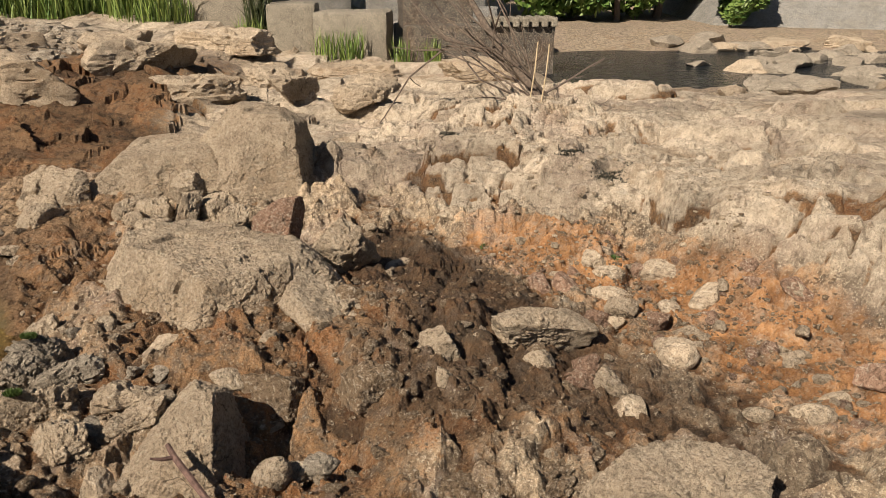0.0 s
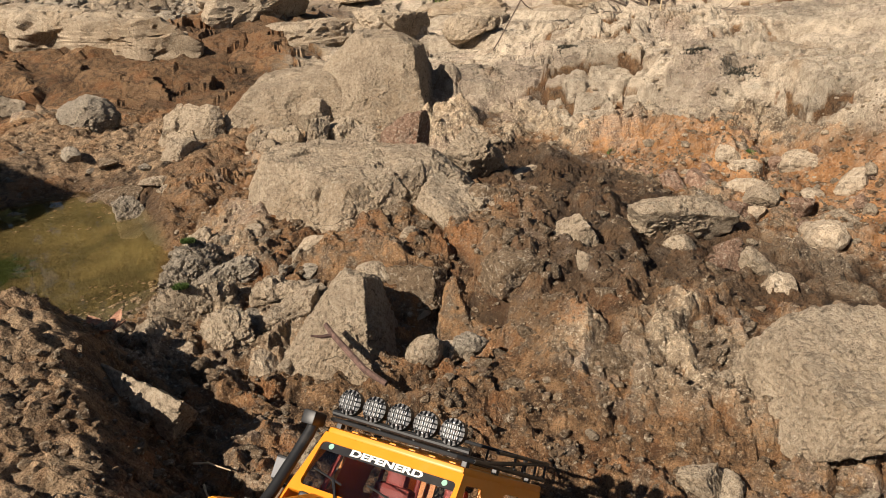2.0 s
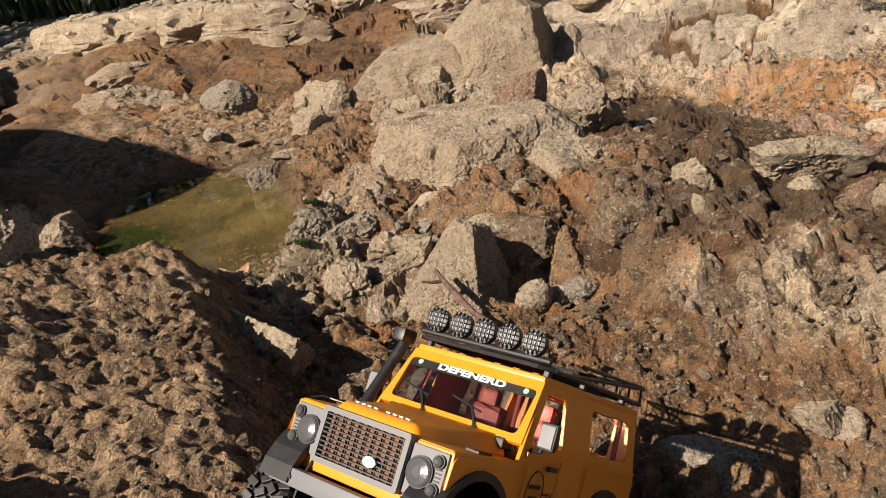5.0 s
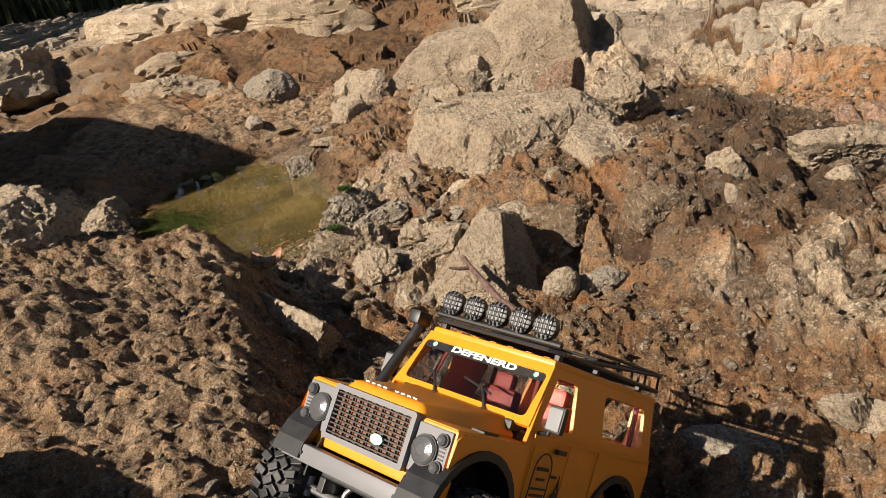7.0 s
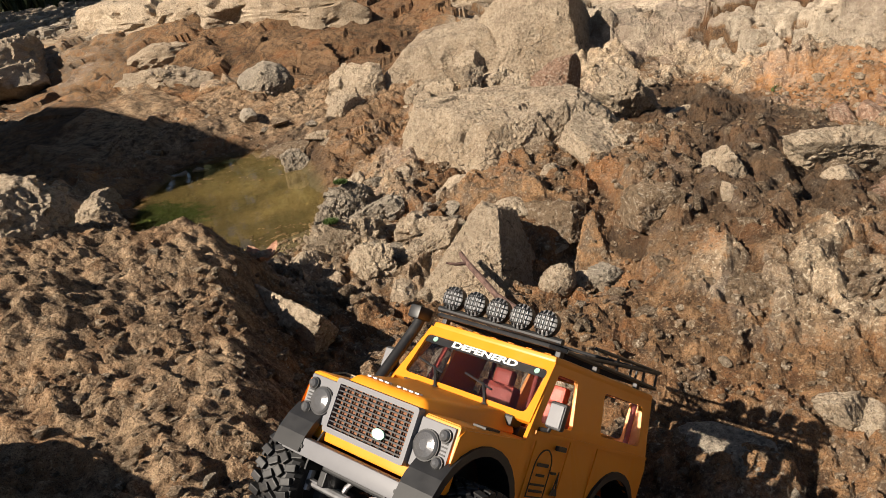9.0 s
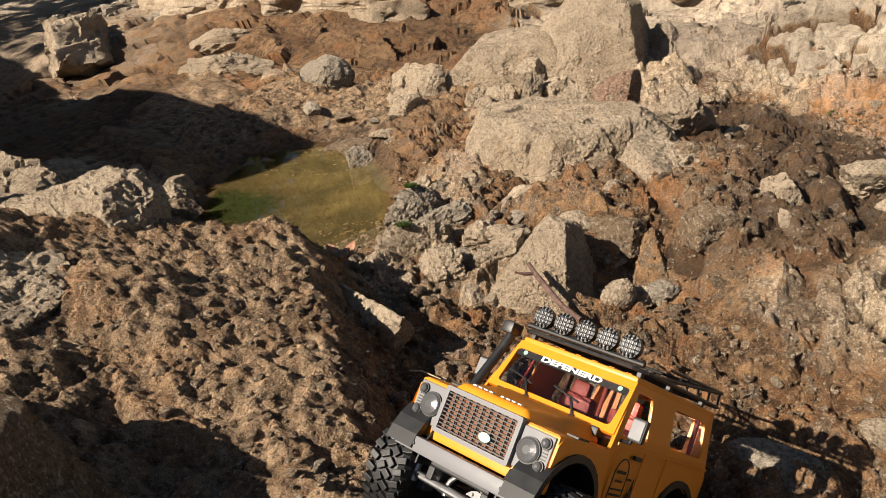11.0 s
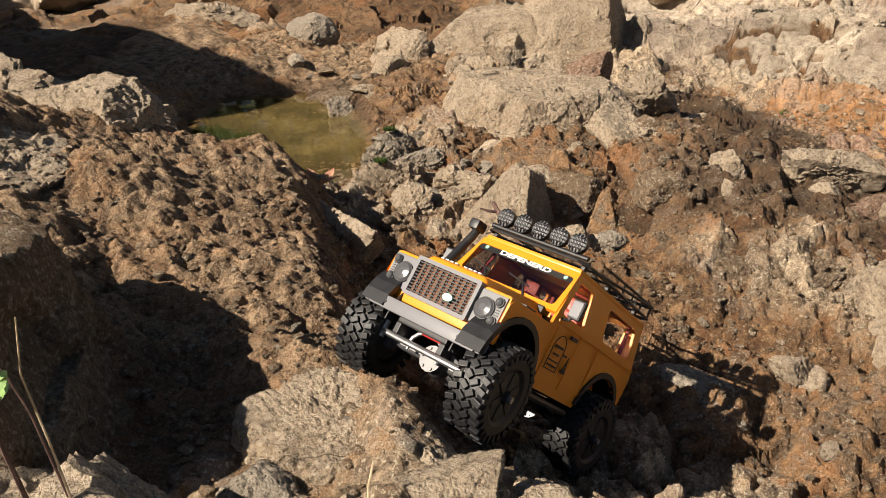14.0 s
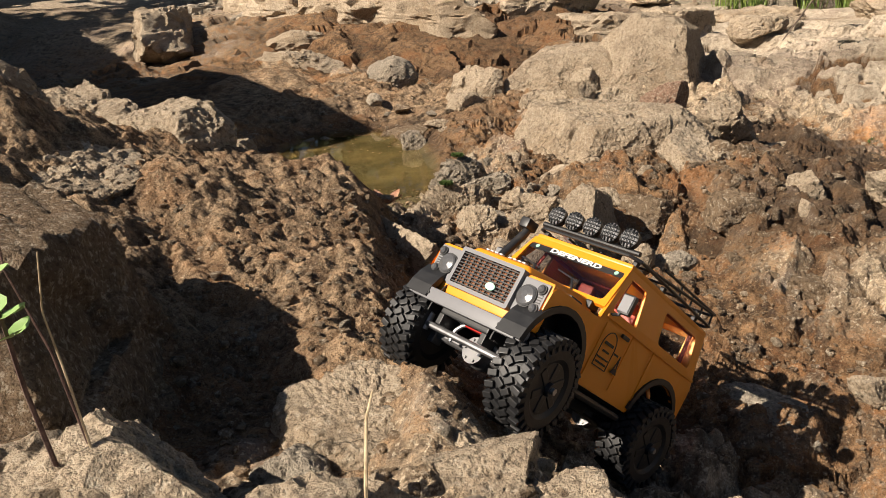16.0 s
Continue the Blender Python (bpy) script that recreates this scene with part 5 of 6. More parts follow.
        for g in (-0.0072, -0.0025, 0.0025, 0.0072):
            h = math.sqrt(0.0128 ** 2 - g * g)
            for wire in ([(0.0560, y + g, 0.276 - h), (0.0598, y + g, 0.276 - 0.5 * h), (0.0598, y + g, 0.276 + 0.5 * h), (0.0560, y + g, 0.276 + h)], [(0.0560, y - h, 0.276 + g), (0.0602, y - 0.5 * h, 0.276 + g), (0.0602, y + 0.5 * h, 0.276 + g), (0.0560, y + h, 0.276 + g)]):
                bm = bmesh.new()
                tube(bm, wire, 0.0008, 5)
                part("guard_wire", bm, BLACK, spot)

    # chassis, axles, steering, dampers
    bm = bmesh.new()
    for s in (-1, 1):
        box(bm, -0.190, s * 0.036 - 0.004, 0.066, 0.190, s * 0.036 + 0.004, 0.080, 0.001)
    box(bm, -0.060, -0.045, 0.056, 0.060, 0.045, 0.068, 0.003)
    box(bm, 0.172, -0.040, 0.080, 0.190, 0.040, 0.090, 0.002)
    chassis = part("chassis", bm, BLACK, car, "black ladder chassis with skid plate")
    for x in (FRONT_AXLE, REAR_AXLE):
        bm = bmesh.new()
        tube(bm, [(x, -0.078, HUB), (x, -0.030, HUB), (x, 0.030, HUB), (x, 0.078, HUB)], 0.0075, 12)
        bmesh.ops.create_uvsphere(bm, u_segments=16, v_segments=10, radius=0.019, matrix=pose(x, 0.012, HUB))
        disc(bm, (x + 0.012, 0.012, HUB), (1, 0, 0), 0.0165, 0.009, 14)
        for a in range(6):
            disc(bm, (x + 0.020, 0.012 + 0.013 * math.cos(a * 1.047), HUB + 0.013 * math.sin(a * 1.047)), (1, 0, 0), 0.002, 0.003, 6)
        axle = part("axle", bm, DULL, car, "grey model axle with its gear housing")
        for s in (-1, 1):
            bm = bmesh.new()
            box(bm, x - 0.008, min(s * 0.064, s * 0.076), HUB - 0.014, x + 0.010, max(s * 0.064, s * 0.076), HUB + 0.016, 0.002)
            part("hub_carrier", bm, DULL, axle)
            bm = bmesh.new()
            turns = [(x - 0.006 + 0.009 * math.cos(t), s * 0.046 + 0.009 * math.sin(t), HUB + 0.020 + 0.0011 * t) for t in (0.55 * k for k in range(66))]
            tube(bm, turns, 0.0012, 5)
            damper = part("damper_spring", bm, RED, axle, "red coil spring")
            bm = bmesh.new()
            tube(bm, [(x - 0.006, s * 0.046, HUB + 0.006), (x - 0.006, s * 0.046, HUB + 0.066)], 0.0045, 10)
            part("damper", bm, STEEL, axle)
        bm = bmesh.new()
        for s in (-1, 1):
            tube(bm, [(x, s * 0.030, HUB - 0.004), (0.02 if x > 0 else -0.02, s * 0.030, 0.060)], 0.0035, 8)
        part("link_rod", bm, BLACK, axle)
    bm = bmesh.new()
    tube(bm, [(FRONT_AXLE + 0.030, -0.070, HUB + 0.004), (FRONT_AXLE + 0.030, 0.070, HUB + 0.004)], 0.0042, 10)
    for s in (-1, 1):
        tube(bm, [(FRONT_AXLE + 0.030, s * 0.066, HUB - 0.004), (FRONT_AXLE + 0.030, s * 0.066, HUB + 0.018)], 0.0038, 8)
    part("steering_rod", bm, STEEL, car, "bare metal steering rod")
    bm = bmesh.new()
    loop_bar = [(FRONT_AXLE + 0.024, -0.012 + 0.026 * math.cos(t) + 0.012, HUB + 0.004 + 0.022 * math.sin(t)) for t in (radians(200 - 22 * k) for k in range(11))]
    tube(bm, loop_bar, 0.0028, 8)
    tube(bm, [(FRONT_AXLE + 0.020, 0.055, HUB + 0.006), (0.165, 0.020, 0.080)], 0.0035, 8)
    part("guard_bar", bm, STEEL, car)
    bm = bmesh.new()
    box(bm, 0.135, -0.012, 0.078, 0.172, 0.036, 0.100, 0.003)
    part("servo", bm, RED, car, "red servo housing")
    for s in (-1, 1):
        bm = bmesh.new()
        plate(bm, arc(0.0, 0.082, 0.0585, 180, 0, 12) + [(0.0585, 0.076), (-0.0585, 0.076)], [], s * 0.052, s * 0.054)
        bmesh.ops.transform(bm, matrix=pose(FRONT_AXLE - 0.004, 0, 0), verts=bm.verts[:])
        part("inner_wing", bm, BLACK, car)
        bm = bmesh.new()
        plate(bm, arc(0.0, 0.082, 0.0585, 180, 0, 12) + [(0.0585, 0.076), (-0.0585, 0.076)], [], s * 0.052, s * 0.054)
        bmesh.ops.transform(bm, matrix=pose(REAR_AXLE, 0, 0), verts=bm.verts[:])
        part("inner_wing", bm, BLACK, car)
        bm = bmesh.new()
        tube(bm, [(-0.060, s * 0.090, 0.072), (0.070, s * 0.090, 0.072)], 0.0045, 8)
        tube(bm, [(-0.045, s * 0.040, 0.070), (-0.045, s * 0.090, 0.072)], 0.0035, 8)
        tube(bm, [(0.055, s * 0.040, 0.070), (0.055, s * 0.090, 0.072)], 0.0035, 8)
        part("side_step", bm, BLACK, car)
        wheel(car, FRONT_AXLE, s, 6.0)
        wheel(car, REAR_AXLE, s)
    return car


CAR_AT = pose(-0.2832, 0.5047, 0.0466, -4.06, -40.75, -110.0)
model_car().matrix_world = CAR_AT


# ---- beyond the rocks: blocks, grass, bushes, trees ----
def concrete_block(x, y, z, sx, sy, sz, turn, material, label, group=""):
    bm = bmesh.new()
    box(bm, -sx / 2, -sy / 2, 0, sx / 2, sy / 2, sz, min(sx, sz) * 0.09)
    bmesh.ops.subdivide_edges(bm, edges=bm.edges[:], cuts=3, use_grid_fill=True)
    for v in bm.verts:
        v.co += 0.012 * noise.noise_vector(v.co * 6 + Vector((x, y, 0)))
    ob = thing("concrete_block", bm, material, label, "concrete block", group, at=pose(x, y, z, 0, 0, turn))
    ob.data.polygons.foreach_set("use_smooth", [True] * len(ob.data.polygons))
    ob.data.set_sharp_from_angle(angle=radians(35))
    return ob


BLOCKS = "concrete blocks along the weir"
for x, y, sx, sy, sz, turn in ((-1.46, 8.4, 0.46, 0.5, 0.50, 3), (-0.86, 8.3, 0.70, 0.6, 0.47, -2), (-3.05, 9.6, 0.62, 0.6, 0.75, 2), (-2.30, 9.3, 0.85, 0.6, 0.72, -1)):
    concrete_block(x, y, level(x, y) - 0.06, sx, sy, sz, turn, CONCRETE, "beige weathered concrete block beside the river", BLOCKS)
for k, (x, y, sx, sz) in enumerate(((-0.20, 8.9, 0.55, 0.42), (0.35, 9.2, 0.5, 0.45), (0.88, 9.6, 0.5, 0.40), (-0.55, 9.5, 0.6, 0.75), (0.15, 9.9, 0.6, 0.72), (-1.5, 9.6, 0.9, 0.80))):
    concrete_block(x, y, level(x, y) - 0.08, sx, 0.5, sz, 5 * k - 10, CONCRETE_GREY, "grey stained concrete block stacked at the water", BLOCKS)
bm = bmesh.new()
box(bm, -0.75, 0, -0.2, 0.62, 0.5, 0.36, 0.02)
box(bm, -0.75, 0.3, 0.3, -0.10, 0.9, 0.62, 0.02)
bmesh.ops.subdivide_edges(bm, edges=bm.edges[:], cuts=4, use_grid_fill=True)
for v in bm.verts:
    v.co += 0.02 * noise.noise_vector(v.co * 4)
# wall colour is far darker than that of the concrete blocks
thing("weir_wall", bm, ROCK_DARK, "dark, patchy concrete weir wall above the river", "weir", at=pose(0.42, 7.75, level(0.42, 7.75) - 0.05, 0, 0, 8))
for k in range(8):
    bm = bmesh.new()
    box(bm, -0.028, -0.02, 0, 0.028, 0.30, 0.085, 0.012)
    x = 0.40 + 0.088 * k
    thing("concrete_tooth", bm, CONCRETE, "narrow pale concrete tooth on top of the weir", "concrete tooth", "teeth of the weir", at=pose(x, 7.72 + 0.14 * (x - 0.42), level(0.42, 7.75) + 0.30, 0, 0, 8))
bm = bmesh.new()
for co in ((3.5, 11.4, -0.3), (8.5, 9.6, -0.4), (9.5, 13.5, 2.4), (5.0, 14.5, 1.9), (3.5, 15.5, -0.3), (9.5, 15.5, -0.3)):
    bm.verts.new(co)
bmesh.ops.convex_hull(bm, input=bm.verts[:])
thing("concrete_slope", bm, CONCRETE_GREY, "sloping grey concrete river wall", "retaining wall", kind="structure")
for n in range(90):
    rng = random.Random(900 + n)
    x, y = rng.uniform(1.3, 6.5), rng.uniform(5.2, 10.4)
    if y > 6.5 and x < 2.6:
        x += 2.0
    s = rng.uniform(0.07, 0.22)
    rock("boulder", x, y, (s * 1.4, s, s * 0.5), rng.uniform(0, 180), 900 + n, ROCK_GREY if n % 4 else ROCK_PALE, "grey boulder along the river", sink=0.3, detail=4, cuts=10, rough=0.08, group="boulders along the river")


def blades(bm, x, y, z, count, reach, tall, rng, width=0.007):
    for _ in range(count):
        a, r = rng.uniform(0, 6.28), reach * math.sqrt(rng.random())
        bx, by = x + r * math.cos(a), y + r * math.sin(a)
        lean, way, h = rng.uniform(0.1, 0.7), rng.uniform(0, 6.28), tall * rng.uniform(0.5, 1.1)
        side = Vector((math.cos(way + 1.57), math.sin(way + 1.57), 0)) * width
        p0, p1 = Vector((bx, by, z)), Vector((bx + 0.35 * lean * h * math.cos(way), by + 0.35 * lean * h * math.sin(way), z + 0.6 * h))
        p2 = Vector((bx + lean * h * math.cos(way), by + lean * h * math.sin(way), z + h * (1 - 0.35 * lean)))
        q = [bm.verts.new(v) for v in (p0 - side, p0 + side, p1 + 0.8 * side, p1 - 0.8 * side, p2)]
        bm.faces.new(q[:4]), bm.faces.new((q[3], q[2], q[4]))


def grass_patch(places, count, tall, material, label, seed, width=0.007):
    rng = random.Random(seed)
    bm = bmesh.new()
    for x, y, reach in places:
        blades(bm, x, y, level(x, y) - 0.03, count, reach, tall, rng, width)
    return thing("grass", bm, material, label, "grass", kind="stuff")


grass_patch([(-5.6 + 0.5 * k, 9.4 + 0.25 * math.sin(k * 2.0), 0.55) for k in range(6)] + [(-6.5 + 0.6 * k, 10.3, 0.6) for k in range(7)], 700, 0.6, GRASS, "tall bright green grass on the river bank", 1, 0.007)
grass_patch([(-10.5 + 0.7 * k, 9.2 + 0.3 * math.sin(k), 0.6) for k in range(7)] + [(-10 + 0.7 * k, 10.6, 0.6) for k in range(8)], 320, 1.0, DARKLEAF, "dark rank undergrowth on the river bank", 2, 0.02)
grass_patch([(-2.72, 9.0, 0.12), (-1.83, 8.2, 0.14), (-1.05, 7.9, 0.16), (-0.85, 7.85, 0.12), (-0.35, 7.7, 0.1), (-0.1, 7.6, 0.08)], 90, 0.32, GRASS, "tufts of green grass between the concrete blocks", 3, 0.005)
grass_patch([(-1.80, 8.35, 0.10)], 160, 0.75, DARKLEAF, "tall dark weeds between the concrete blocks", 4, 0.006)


def leaf_cloud(bm, blobs, count, size, rng):
    """Many small leaves scattered through uneven clumps."""
    for cx, cy, cz, r in blobs:
        for _ in range(count):
            d = Vector((rng.gauss(0, 1), rng.gauss(0, 1), rng.gauss(0, 0.8)))
            d = d.normalized() * r * rng.uniform(0.35, 1.0) ** 0.6
            p = Vector((cx, cy, cz)) + d
            u = Vector((rng.gauss(0, 1), rng.gauss(0, 1), rng.gauss(0, 1))).normalized()
            v = u.orthogonal().normalized()
            s = size * rng.uniform(0.6, 1.3)
            bm.faces.new([bm.verts.new(q) for q in (p - u * s, p + 0.5 * v * s, p + u * s, p - 0.5 * v * s)])


def tree(x, y, tall, seed, material, label, leaves=420, size=0.16, name="tree"):
    rng = random.Random(seed)
    z = level(x, y)
    bm = bmesh.new()
    tube(bm, [(0, 0, -0.2), (0.05 * tall * rng.uniform(-1, 1), 0, 0.25 * tall), (0.08 * tall * rng.uniform(-1, 1), 0.05 * tall, 0.6 * tall)], 0.1, 8, [0.035 * tall, 0.026 * tall, 0.010 * tall])
    for _ in range(6):
        a, h = rng.uniform(0, 6.28), rng.uniform(0.2, 0.5) * tall
        tube(bm, [(0, 0, h), (0.12 * tall * math.cos(a), 0.12 * tall * math.sin(a), h + 0.12 * tall), (0.25 * tall * math.cos(a), 0.25 * tall * math.sin(a), h + 0.3 * tall)], 0.02, 6, [0.012 * tall, 0.009 * tall, 0.004 * tall])
    ob = thing(name, bm, BARK, label, name, "trees round the river", at=pose(x, y, z))
    bm = bmesh.new()
    blobs = [(0.30 * tall * rng.uniform(-1, 1), 0.30 * tall * rng.uniform(-1, 1), tall * rng.uniform(0.18, 0.95), tall * rng.uniform(0.12, 0.24)) for _ in range(16)]
    leaf_cloud(bm, blobs, leaves, size, rng)
    part("crown", bm, material, ob)
    return ob


for n, (x, y, h) in enumerate(((1.7, 13.2, 1.9), (2.6, 12.8, 1.6), (3.3, 13.4, 2.2), (0.6, 13.8, 2.2), (4.3, 15.5, 3.0), (-0.8, 14.5, 2.8), (3.9, 11.6, 0.9))):
    tree(x, y, h, 300 + n, LEAF, "leafy green bush on the far bank", 460, 0.05 + 0.012 * h, "bush")
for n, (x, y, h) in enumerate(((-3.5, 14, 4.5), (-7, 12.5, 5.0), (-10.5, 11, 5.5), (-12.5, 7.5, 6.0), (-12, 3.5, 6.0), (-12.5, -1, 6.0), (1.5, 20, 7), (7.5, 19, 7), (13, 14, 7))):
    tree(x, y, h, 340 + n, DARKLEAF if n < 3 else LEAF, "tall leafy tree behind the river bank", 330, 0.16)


# dead shrub on the shelf
def dead_shrub(x, y):
    rng = random.Random(77)
    z = level(x, y)
    bm = bmesh.new()
    tube(bm, [(0, 0, -0.03), (-0.10, 0.04, 0.09), (-0.20, 0.08, 0.20), (-0.33, 0.12, 0.36), (-0.52, 0.20, 0.66)], 0.02, 8, [0.032, 0.028, 0.024, 0.018, 0.012])
    ob = thing("dead_shrub", bm, BARK, "leafless grey shrub leaning over pale rock", "shrub", at=pose(x, y, z))
    for k in range(34):
        a = rng.uniform(1.7, 4.4) if k < 24 else rng.uniform(-0.6, 2.2)
        long = rng.uniform(0.35, 1.05) if k < 24 else rng.uniform(0.12, 0.38)
        root = Vector((0, 0, 0)) if k % 2 else Vector((-0.16, 0.10, 0.14)) * rng.uniform(0.3, 2.2)
        way = Vector((math.cos(a) - (0.35 if k < 24 else 0.0), 0.4 * math.sin(a) + 0.15, rng.uniform(0.05, 0.8))).normalized()
        pts = [root]
        for j in range(4):
            way = (way + Vector((rng.gauss(0, 0.26), rng.gauss(0, 0.26), rng.gauss(0, 0.2)))).normalized()
            pts.append(pts[-1] + way * long / 4)
        bm = bmesh.new()
        tube(bm, pts, 0.005, 5, [0.007, 0.0055, 0.0045, 0.0035, 0.002])
        for j in (2, 3):
            side = (way + Vector((rng.gauss(0, 0.6), rng.gauss(0, 0.6), rng.gauss(0, 0.5)))).normalized()
            tube(bm, [pts[j], pts[j] + side * 0.08 * long, pts[j] + side * 0.2 * long + Vector((0, 0, 0.02))], 0.002, 4, [0.003, 0.0022, 0.0012])
        part("branch", bm, BARK, ob)
    return ob


dead_shrub(0.55, 3.92)
for k, dx in enumerate((0.0, 0.05)):
    bm = bmesh.new()
    tube(bm, [(0, 0, -0.02), (0.02, 0.01, 0.12), (0.03, 0.02, 0.24)], 0.0032, 6)
    thing("dry_stalk", bm, DRY, "pale dry stalk beside the dead shrub", "stalk", "dry stalks by the shrub", at=pose(0.38 + dx, 3.65, level(0.38 + dx, 3.65)))


# ---- loose stones ----
MIXED = (ROCK_PALE, ROCK_BROWN, ROCK_GREY, ROCK_PINK)
SEEDS = [[rock_mesh("stone", (1.0 * 0.034, 0.74 * 0.034, 0.56 * 0.034), 500 + k, m, detail=3, cuts=7, rough=0.015, chip=0.30, flat=True) for k in range(5)] for m in MIXED]
rng = random.Random(42)


def stone_field(count, x0, x1, y0, y1, least, most, kinds, label, group, on=None):
    for _ in range(count):
        x, y = rng.uniform(x0, x1), rng.uniform(y0, y1)
        while on is not None and on[np.searchsorted(ys, y), np.searchsorted(xs, x)] < 0.4:
            x, y = rng.uniform(x0, x1), rng.uniform(y0, y1)
        s = least * (most / least) ** (rng.random() ** 1.8)
        ob = new("stone", SEEDS[rng.choice(kinds)][rng.randrange(5)])
        k = s / 0.03
        ob.matrix_world = pose(x, y, level(x, y) + 0.02 * s, rng.uniform(-25, 25), rng.uniform(-25, 25), rng.uniform(0, 360)) @ Matrix.Diagonal((k, k, k, 1))
        tagged(ob, label, "stone", group)


stone_field(95, 0.0, 1.0, 1.45, 2.70, 0.012, 0.06, (0, 0, 3), "pale broken stone on rusty silt", "stones in the rusty wash", rust)
stone_field(70, -0.45, 0.40, 1.20, 2.2, 0.012, 0.045, (1, 0, 1), "stone stuck in dark mud", "stones on the muddy slope")
stone_field(22, -0.05, 0.45, 0.75, 1.1, 0.008, 0.022, (0, 0, 1), "small pale stone on wet sand", "stones on the wet sand")
stone_field(24, -1.05, -0.55, 1.15, 1.75, 0.015, 0.05, (2, 0, 0), "angular grey stone by the pool", "stones by the pool")
stone_field(22, -0.75, -0.1, 0.75, 1.2, 0.008, 0.025, (1, 0, 1), "small stone in brown mud", "stones in the mud")
stone_field(22, -2.3, -1.1, 2.2, 3.2, 0.015, 0.05, (1, 1, 2), "brown stone on the muddy flat", "stones on the flat")
stone_field(18, -0.9, 0.2, 2.2, 3.4, 0.02, 0.06, (0, 0, 1), "pale stone among the rocks", "stones among the rocks")
stone_field(14, -0.6, 0.05, 0.12, 0.55, 0.008, 0.03, (0, 1, 2), "broken stone on the sill of rock", "stones on the sill")


def gravel(count, spots, least, most, material, label, seed):
    """Countless small stones as one mesh."""
    rnd = np.random.RandomState(seed)
    d, tris = ball(1)
    d = np.sign(d) * np.abs(d) ** 0.6
    places, faces, total = [], [], 0
    for _ in range(count):
        cx, cy, rx, ry = spots[rnd.randint(len(spots))]
        x, y = cx + rx * rnd.uniform(-1, 1), cy + ry * rnd.uniform(-1, 1)
        s = least * (most / least) ** (rnd.rand() ** 2)
        shape = d * (1 + 0.28 * rnd.uniform(-1, 1, (len(d), 1))) * (s * np.array([1.0, rnd.uniform(0.6, 0.9), rnd.uniform(0.4, 0.7)]))
        a = rnd.uniform(0, 6.28)
        c_, s_ = math.cos(a), math.sin(a)
        shape = shape @ np.array([[c_, s_, 0], [-s_, c_, 0], [0, 0, 1]]) + np.array([x, y, level(x, y) + 0.2 * s])
        places.append(shape), faces.append(tris + total)
        total += len(d)
    data = bpy.data.meshes.new("gravel")
    data.from_pydata(np.concatenate(places).tolist(), [], np.concatenate(faces).tolist())
    data.materials.append(material)
    return tagged(new("gravel", data), label, "gravel", kind="stuff")


gravel(3200, [(0.35, 2.3, 0.22, 0.2), (0.65, 2.1, 0.2, 0.2), (0.8, 1.7, 0.2, 0.3), (0.2, 0.95, 0.3, 0.25), (-0.1, 1.7, 0.4, 0.4)], 0.003, 0.010, ROCK_BROWN, "fine brown grit in the wash", 1)
gravel(3200, [(-0.45, 0.98, 0.35, 0.25), (-0.7, 0.6, 0.35, 0.35), (-1.0, 1.4, 0.2, 0.3), (-1.8, 2.6, 0.6, 0.5), (-0.35, 0.35, 0.3, 0.25), (-0.4, 1.5, 0.4, 0.4)], 0.003, 0.011, ROCK_BROWN, "fine brown grit and crumbs of mud", 2)
gravel(700, [(0.0, 3.0, 0.9, 0.6), (-0.6, 2.4, 0.5, 0.5), (0.6, 2.6, 0.5, 0.4)], 0.004, 0.016, ROCK_PALE, "pale rock chips on the shelf", 3)
gravel(2600, [(-4.6, 6.6, 1.8, 0.9), (-3.6, 5.8, 1.0, 0.6), (-6.5, 8.2, 1.8, 0.8)], 0.02, 0.07, ROCK_GREY, "grey river gravel on the bank", 4)

# ---- sticks, leaves, moss, plants ----
bm = bmesh.new()
tube(bm, [(-0.472, 1.232, 0.090), (-0.455, 1.212, 0.078), (-0.425, 1.185, 0.060), (-0.390, 1.152, 0.040), (-0.350, 1.128, 0.026)], 0.006, 8, [0.0045, 0.0058, 0.0062, 0.006, 0.005])
tube(bm, [(-0.455, 1.212, 0.078), (-0.472, 1.198, 0.083), (-0.488, 1.19, 0.090)], 0.004, 6, [0.0045, 0.0035, 0.002])
thing("stick", bm, STICK, "dark red-brown stick leaning on the wedge rock", "stick")


def leaf(bm, at, way, up, long, wide):
    way, up = Vector(way).normalized(), Vector(up).normalized()
    side = way.cross(up).normalized()
    mid = []
    for s in (-1, 0, 1):
        mid.append([bm.verts.new(Vector(at) + way * long * t + side * s * wide * w + up * (0.25 * wide * abs(s) + 0.15 * long * t * t)) for t, w in ((0.02, 0.1), (0.3, 0.85), (0.6, 1.0), (0.85, 0.6), (1.0, 0.08))])
    for a, b in zip(mid, mid[1:]):
        for k in range(4):
            bm.faces.new((a[k], a[k + 1], b[k + 1], b[k]))


bm = bmesh.new()
z = level(-0.87, 1.19) + 0.01
for a in (0, 70, 150, 230, 300):
    leaf(bm, (-0.87, 1.19, z), (math.cos(radians(a)), math.sin(radians(a)), 0.4), (0, 0, 1), 0.05, 0.014)
thing("dead_leaf", bm, DEADLEAF, "curled reddish dead leaves on the mud", "leaf")


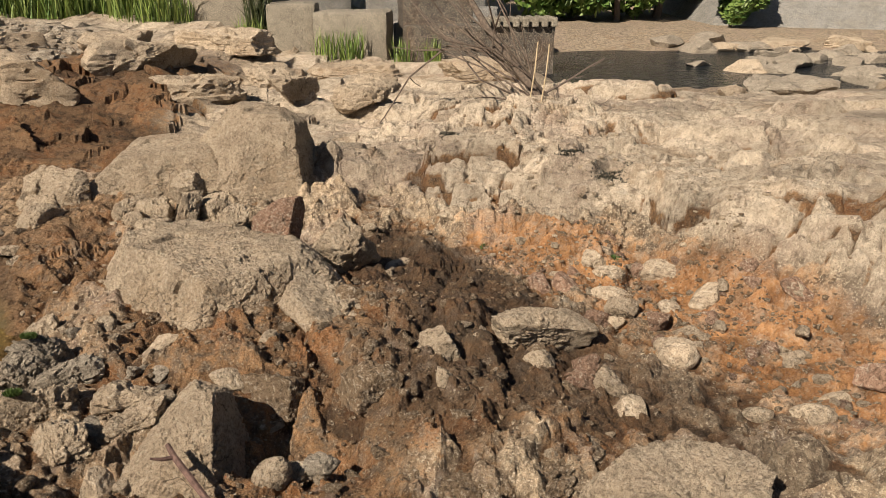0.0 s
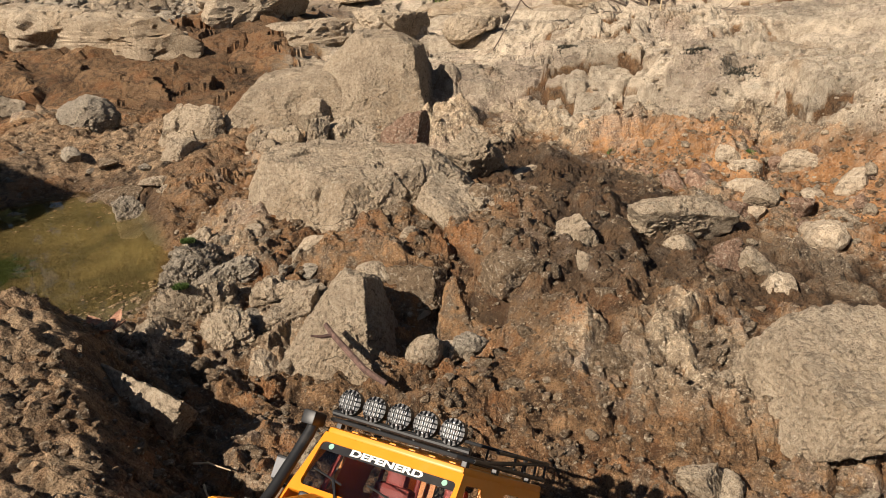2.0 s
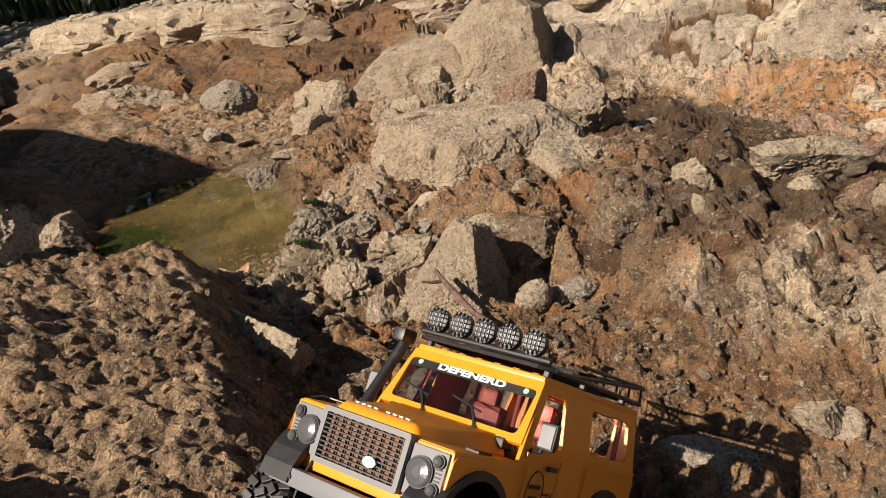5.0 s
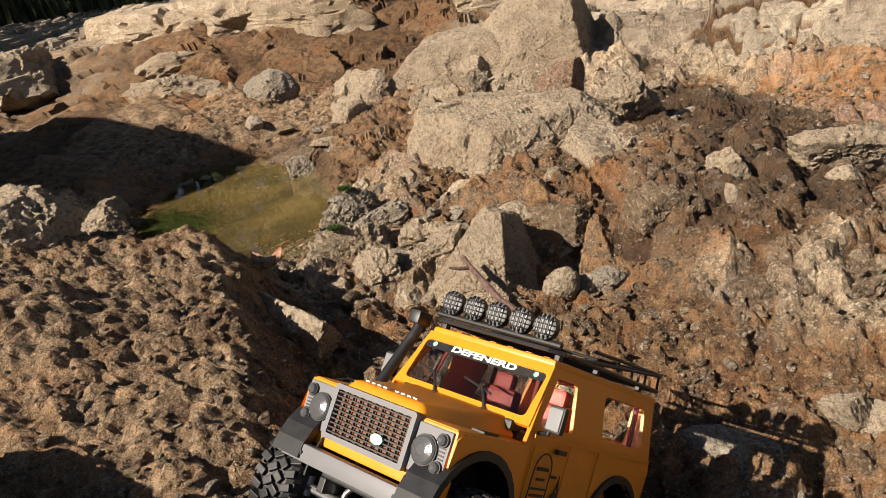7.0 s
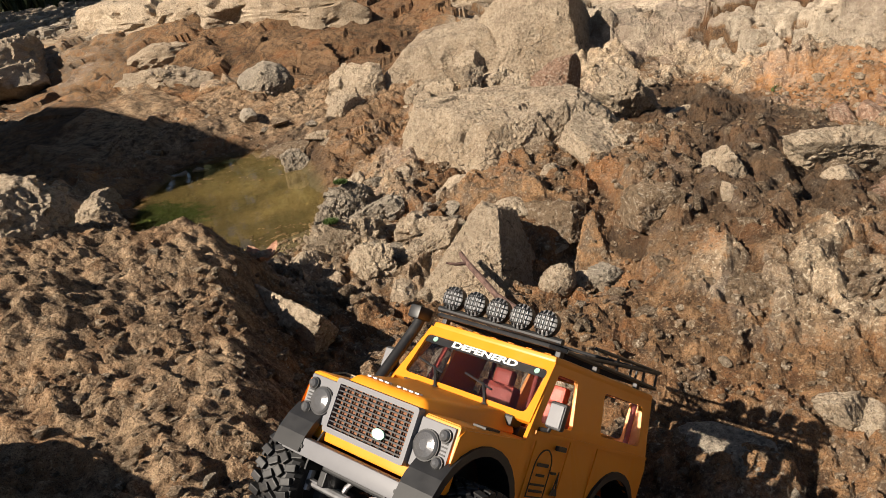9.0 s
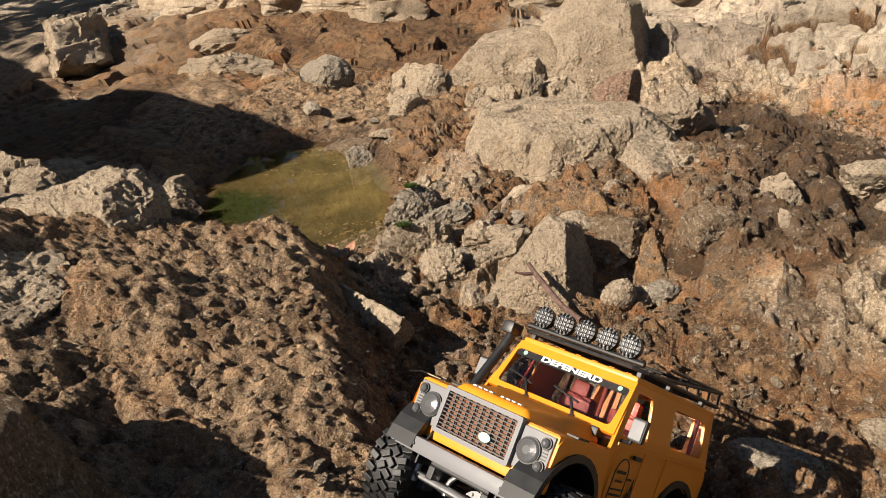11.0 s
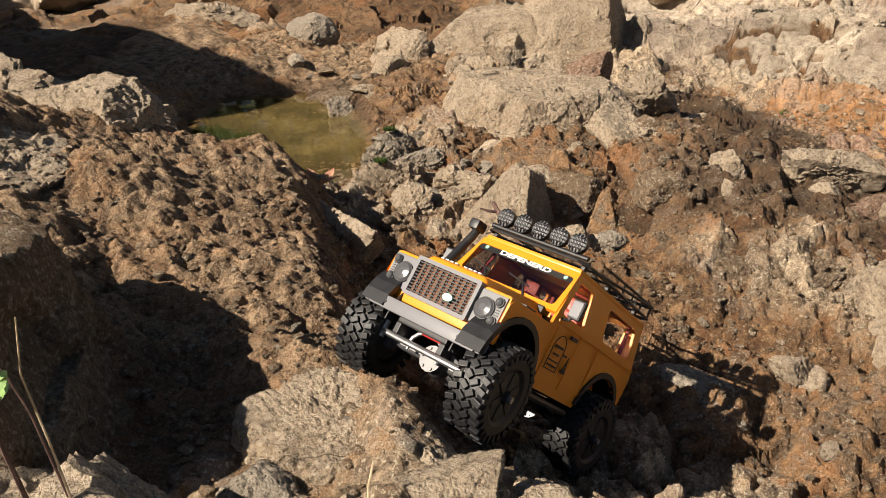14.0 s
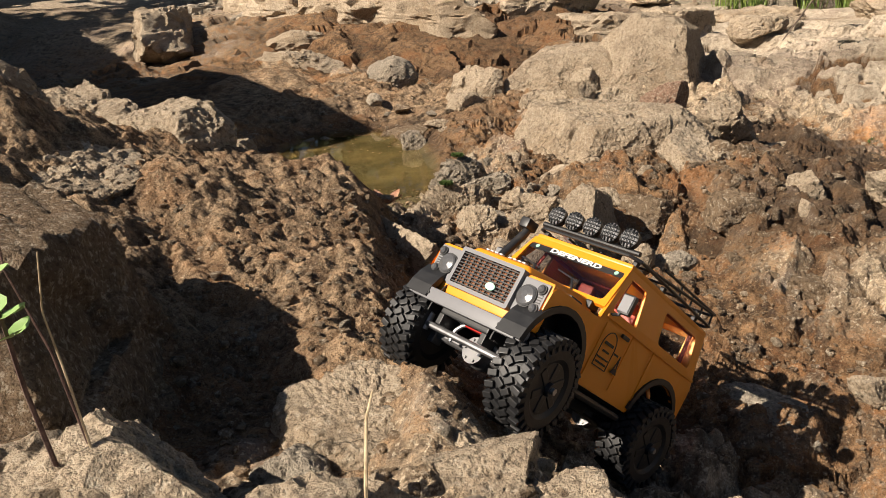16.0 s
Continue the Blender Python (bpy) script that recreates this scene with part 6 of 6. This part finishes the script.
def moss_patch(x, y, z, r, seed):
    rnd_ = random.Random(seed)
    bm = bmesh.new()
    for _ in range(900):
        a, d = rnd_.uniform(0, 6.28), r * math.sqrt(rnd_.random())
        p = Vector((x + 1.6 * d * math.cos(a), y + d * math.sin(a), z + 0.004 - 0.15 * d))
        q = p + Vector((rnd_.gauss(0, 0.003), rnd_.gauss(0, 0.003), rnd_.uniform(0.003, 0.010)))
        s = Vector((rnd_.gauss(0, 1), rnd_.gauss(0, 1), 0)).normalized() * 0.0016
        bm.faces.new([bm.verts.new(v) for v in (p - s, p + s, q)])
    return thing("moss", bm, MOSS, "small cushion of green moss on a rock", "moss", kind="stuff")


def dark_tuft(x, y, r, material, label, seed):
    rnd_ = random.Random(seed)
    bm = bmesh.new()
    for _ in range(int(9000 * r)):
        a, d = rnd_.uniform(0, 6.28), r * math.sqrt(rnd_.random()) * rnd_.uniform(0.6, 1.2)
        px, py = x + 1.5 * d * math.cos(a), y + d * math.sin(a)
        p = Vector((px, py, level(px, py)))
        q = p + Vector((rnd_.gauss(0, 0.006), rnd_.gauss(0, 0.006), rnd_.uniform(0.003, 0.010)))
        s = Vector((rnd_.gauss(0, 1), rnd_.gauss(0, 1), 0)).normalized() * 0.003
        bm.faces.new([bm.verts.new(v) for v in (p - s, p + s, q)])
    return thing("moss", bm, material, label, "moss", kind="stuff")


for x, y, r in ((0.432, 2.76, 0.030), (0.553, 2.68, 0.045), (0.02, 3.2, 0.03)):
    dark_tuft(x, y, r, DRYMOSS, "dark dry moss in a hollow of pale rock", int(1000 * r))
for x, y, r in ((0.52, 2.36, 0.010), (0.13, 2.50, 0.008)):
    dark_tuft(x, y, r, MOSS, "small green moss tuft at the rock's foot", int(2000 * r))
jagged = [o for o in scene.objects if o.get("group") == "jagged rocks by the pool"]
tops = [max((o.matrix_world @ v.co for v in o.data.vertices), key=lambda c: c.z) for o in jagged[:3]]
for n, c in enumerate(tops[:2]):
    moss_patch(c.x - 0.01, c.y - 0.015, c.z - 0.006, 0.010, 60 + n)


def stalk(points, radius, material, label, name="stalk"):
    bm = bmesh.new()
    n = len(points)
    tube(bm, points, radius, 6, [radius * (1 - 0.6 * k / (n - 1)) for k in range(n)])
    return thing(name, bm, material, label, name)


stalk([(-0.150, -0.06, 0.20), (-0.157, -0.035, 0.345), (-0.164, -0.017, 0.379), (-0.164, -0.008, 0.392)], 0.0016, DRY, "thin dry twig sticking up between boulders", "twig")
stalk([(-0.41, -0.01, 0.20), (-0.413, -0.024, 0.361), (-0.422, -0.025, 0.414), (-0.414, -0.024, 0.460)], 0.0012, DRY, "pale bare stem beside the boulder", "twig")
stalk([(-0.415, -0.01, 0.25), (-0.425, -0.023, 0.381), (-0.442, -0.032, 0.447), (-0.439, -0.030, 0.515)], 0.0013, STICK, "reddish bare stem beside the boulder", "twig")
bm = bmesh.new()
tube(bm, [(-0.43, -0.03, 0.24), (-0.432, -0.045, 0.36), (-0.425, -0.054, 0.425), (-0.43, -0.056, 0.452)], 0.002, 6, [0.0022, 0.0019, 0.0014, 0.001])
plant = thing("seedling", bm, STICK, "small green seedling growing beside the boulder", "plant")
for k, (x, y, z, a, l) in enumerate(((-0.425, -0.054, 0.422, 10, 0.034), (-0.425, -0.054, 0.424, 150, 0.030), (-0.425, -0.054, 0.420, 250, 0.028), (-0.430, -0.056, 0.450, 40, 0.026), (-0.430, -0.056, 0.451, 190, 0.026), (-0.430, -0.056, 0.449, 300, 0.03), (-0.428, -0.05, 0.405, 340, 0.03), (-0.428, -0.05, 0.404, 90, 0.028))):
    bm = bmesh.new()
    leaf(bm, (x, y, z), (math.cos(radians(a)), math.sin(radians(a)), 0.25), (0, -0.2, 1), 0.72 * l, l * 0.27)
    part("leaf", bm, FRESH, plant)
for x, y, a in ((-0.60, 0.90, 20), (-0.57, 0.86, 60)):
    z = level(x, y) + 0.015
    c_, s_ = math.cos(radians(a)), math.sin(radians(a))
    stalk([(x, y, z), (x + 0.03 * c_, y - 0.03 * s_, z + 0.008), (x + 0.07 * c_, y - 0.06 * s_, z + 0.002)], 0.0022, DRY, "pale straw lying on the mud", "straw")
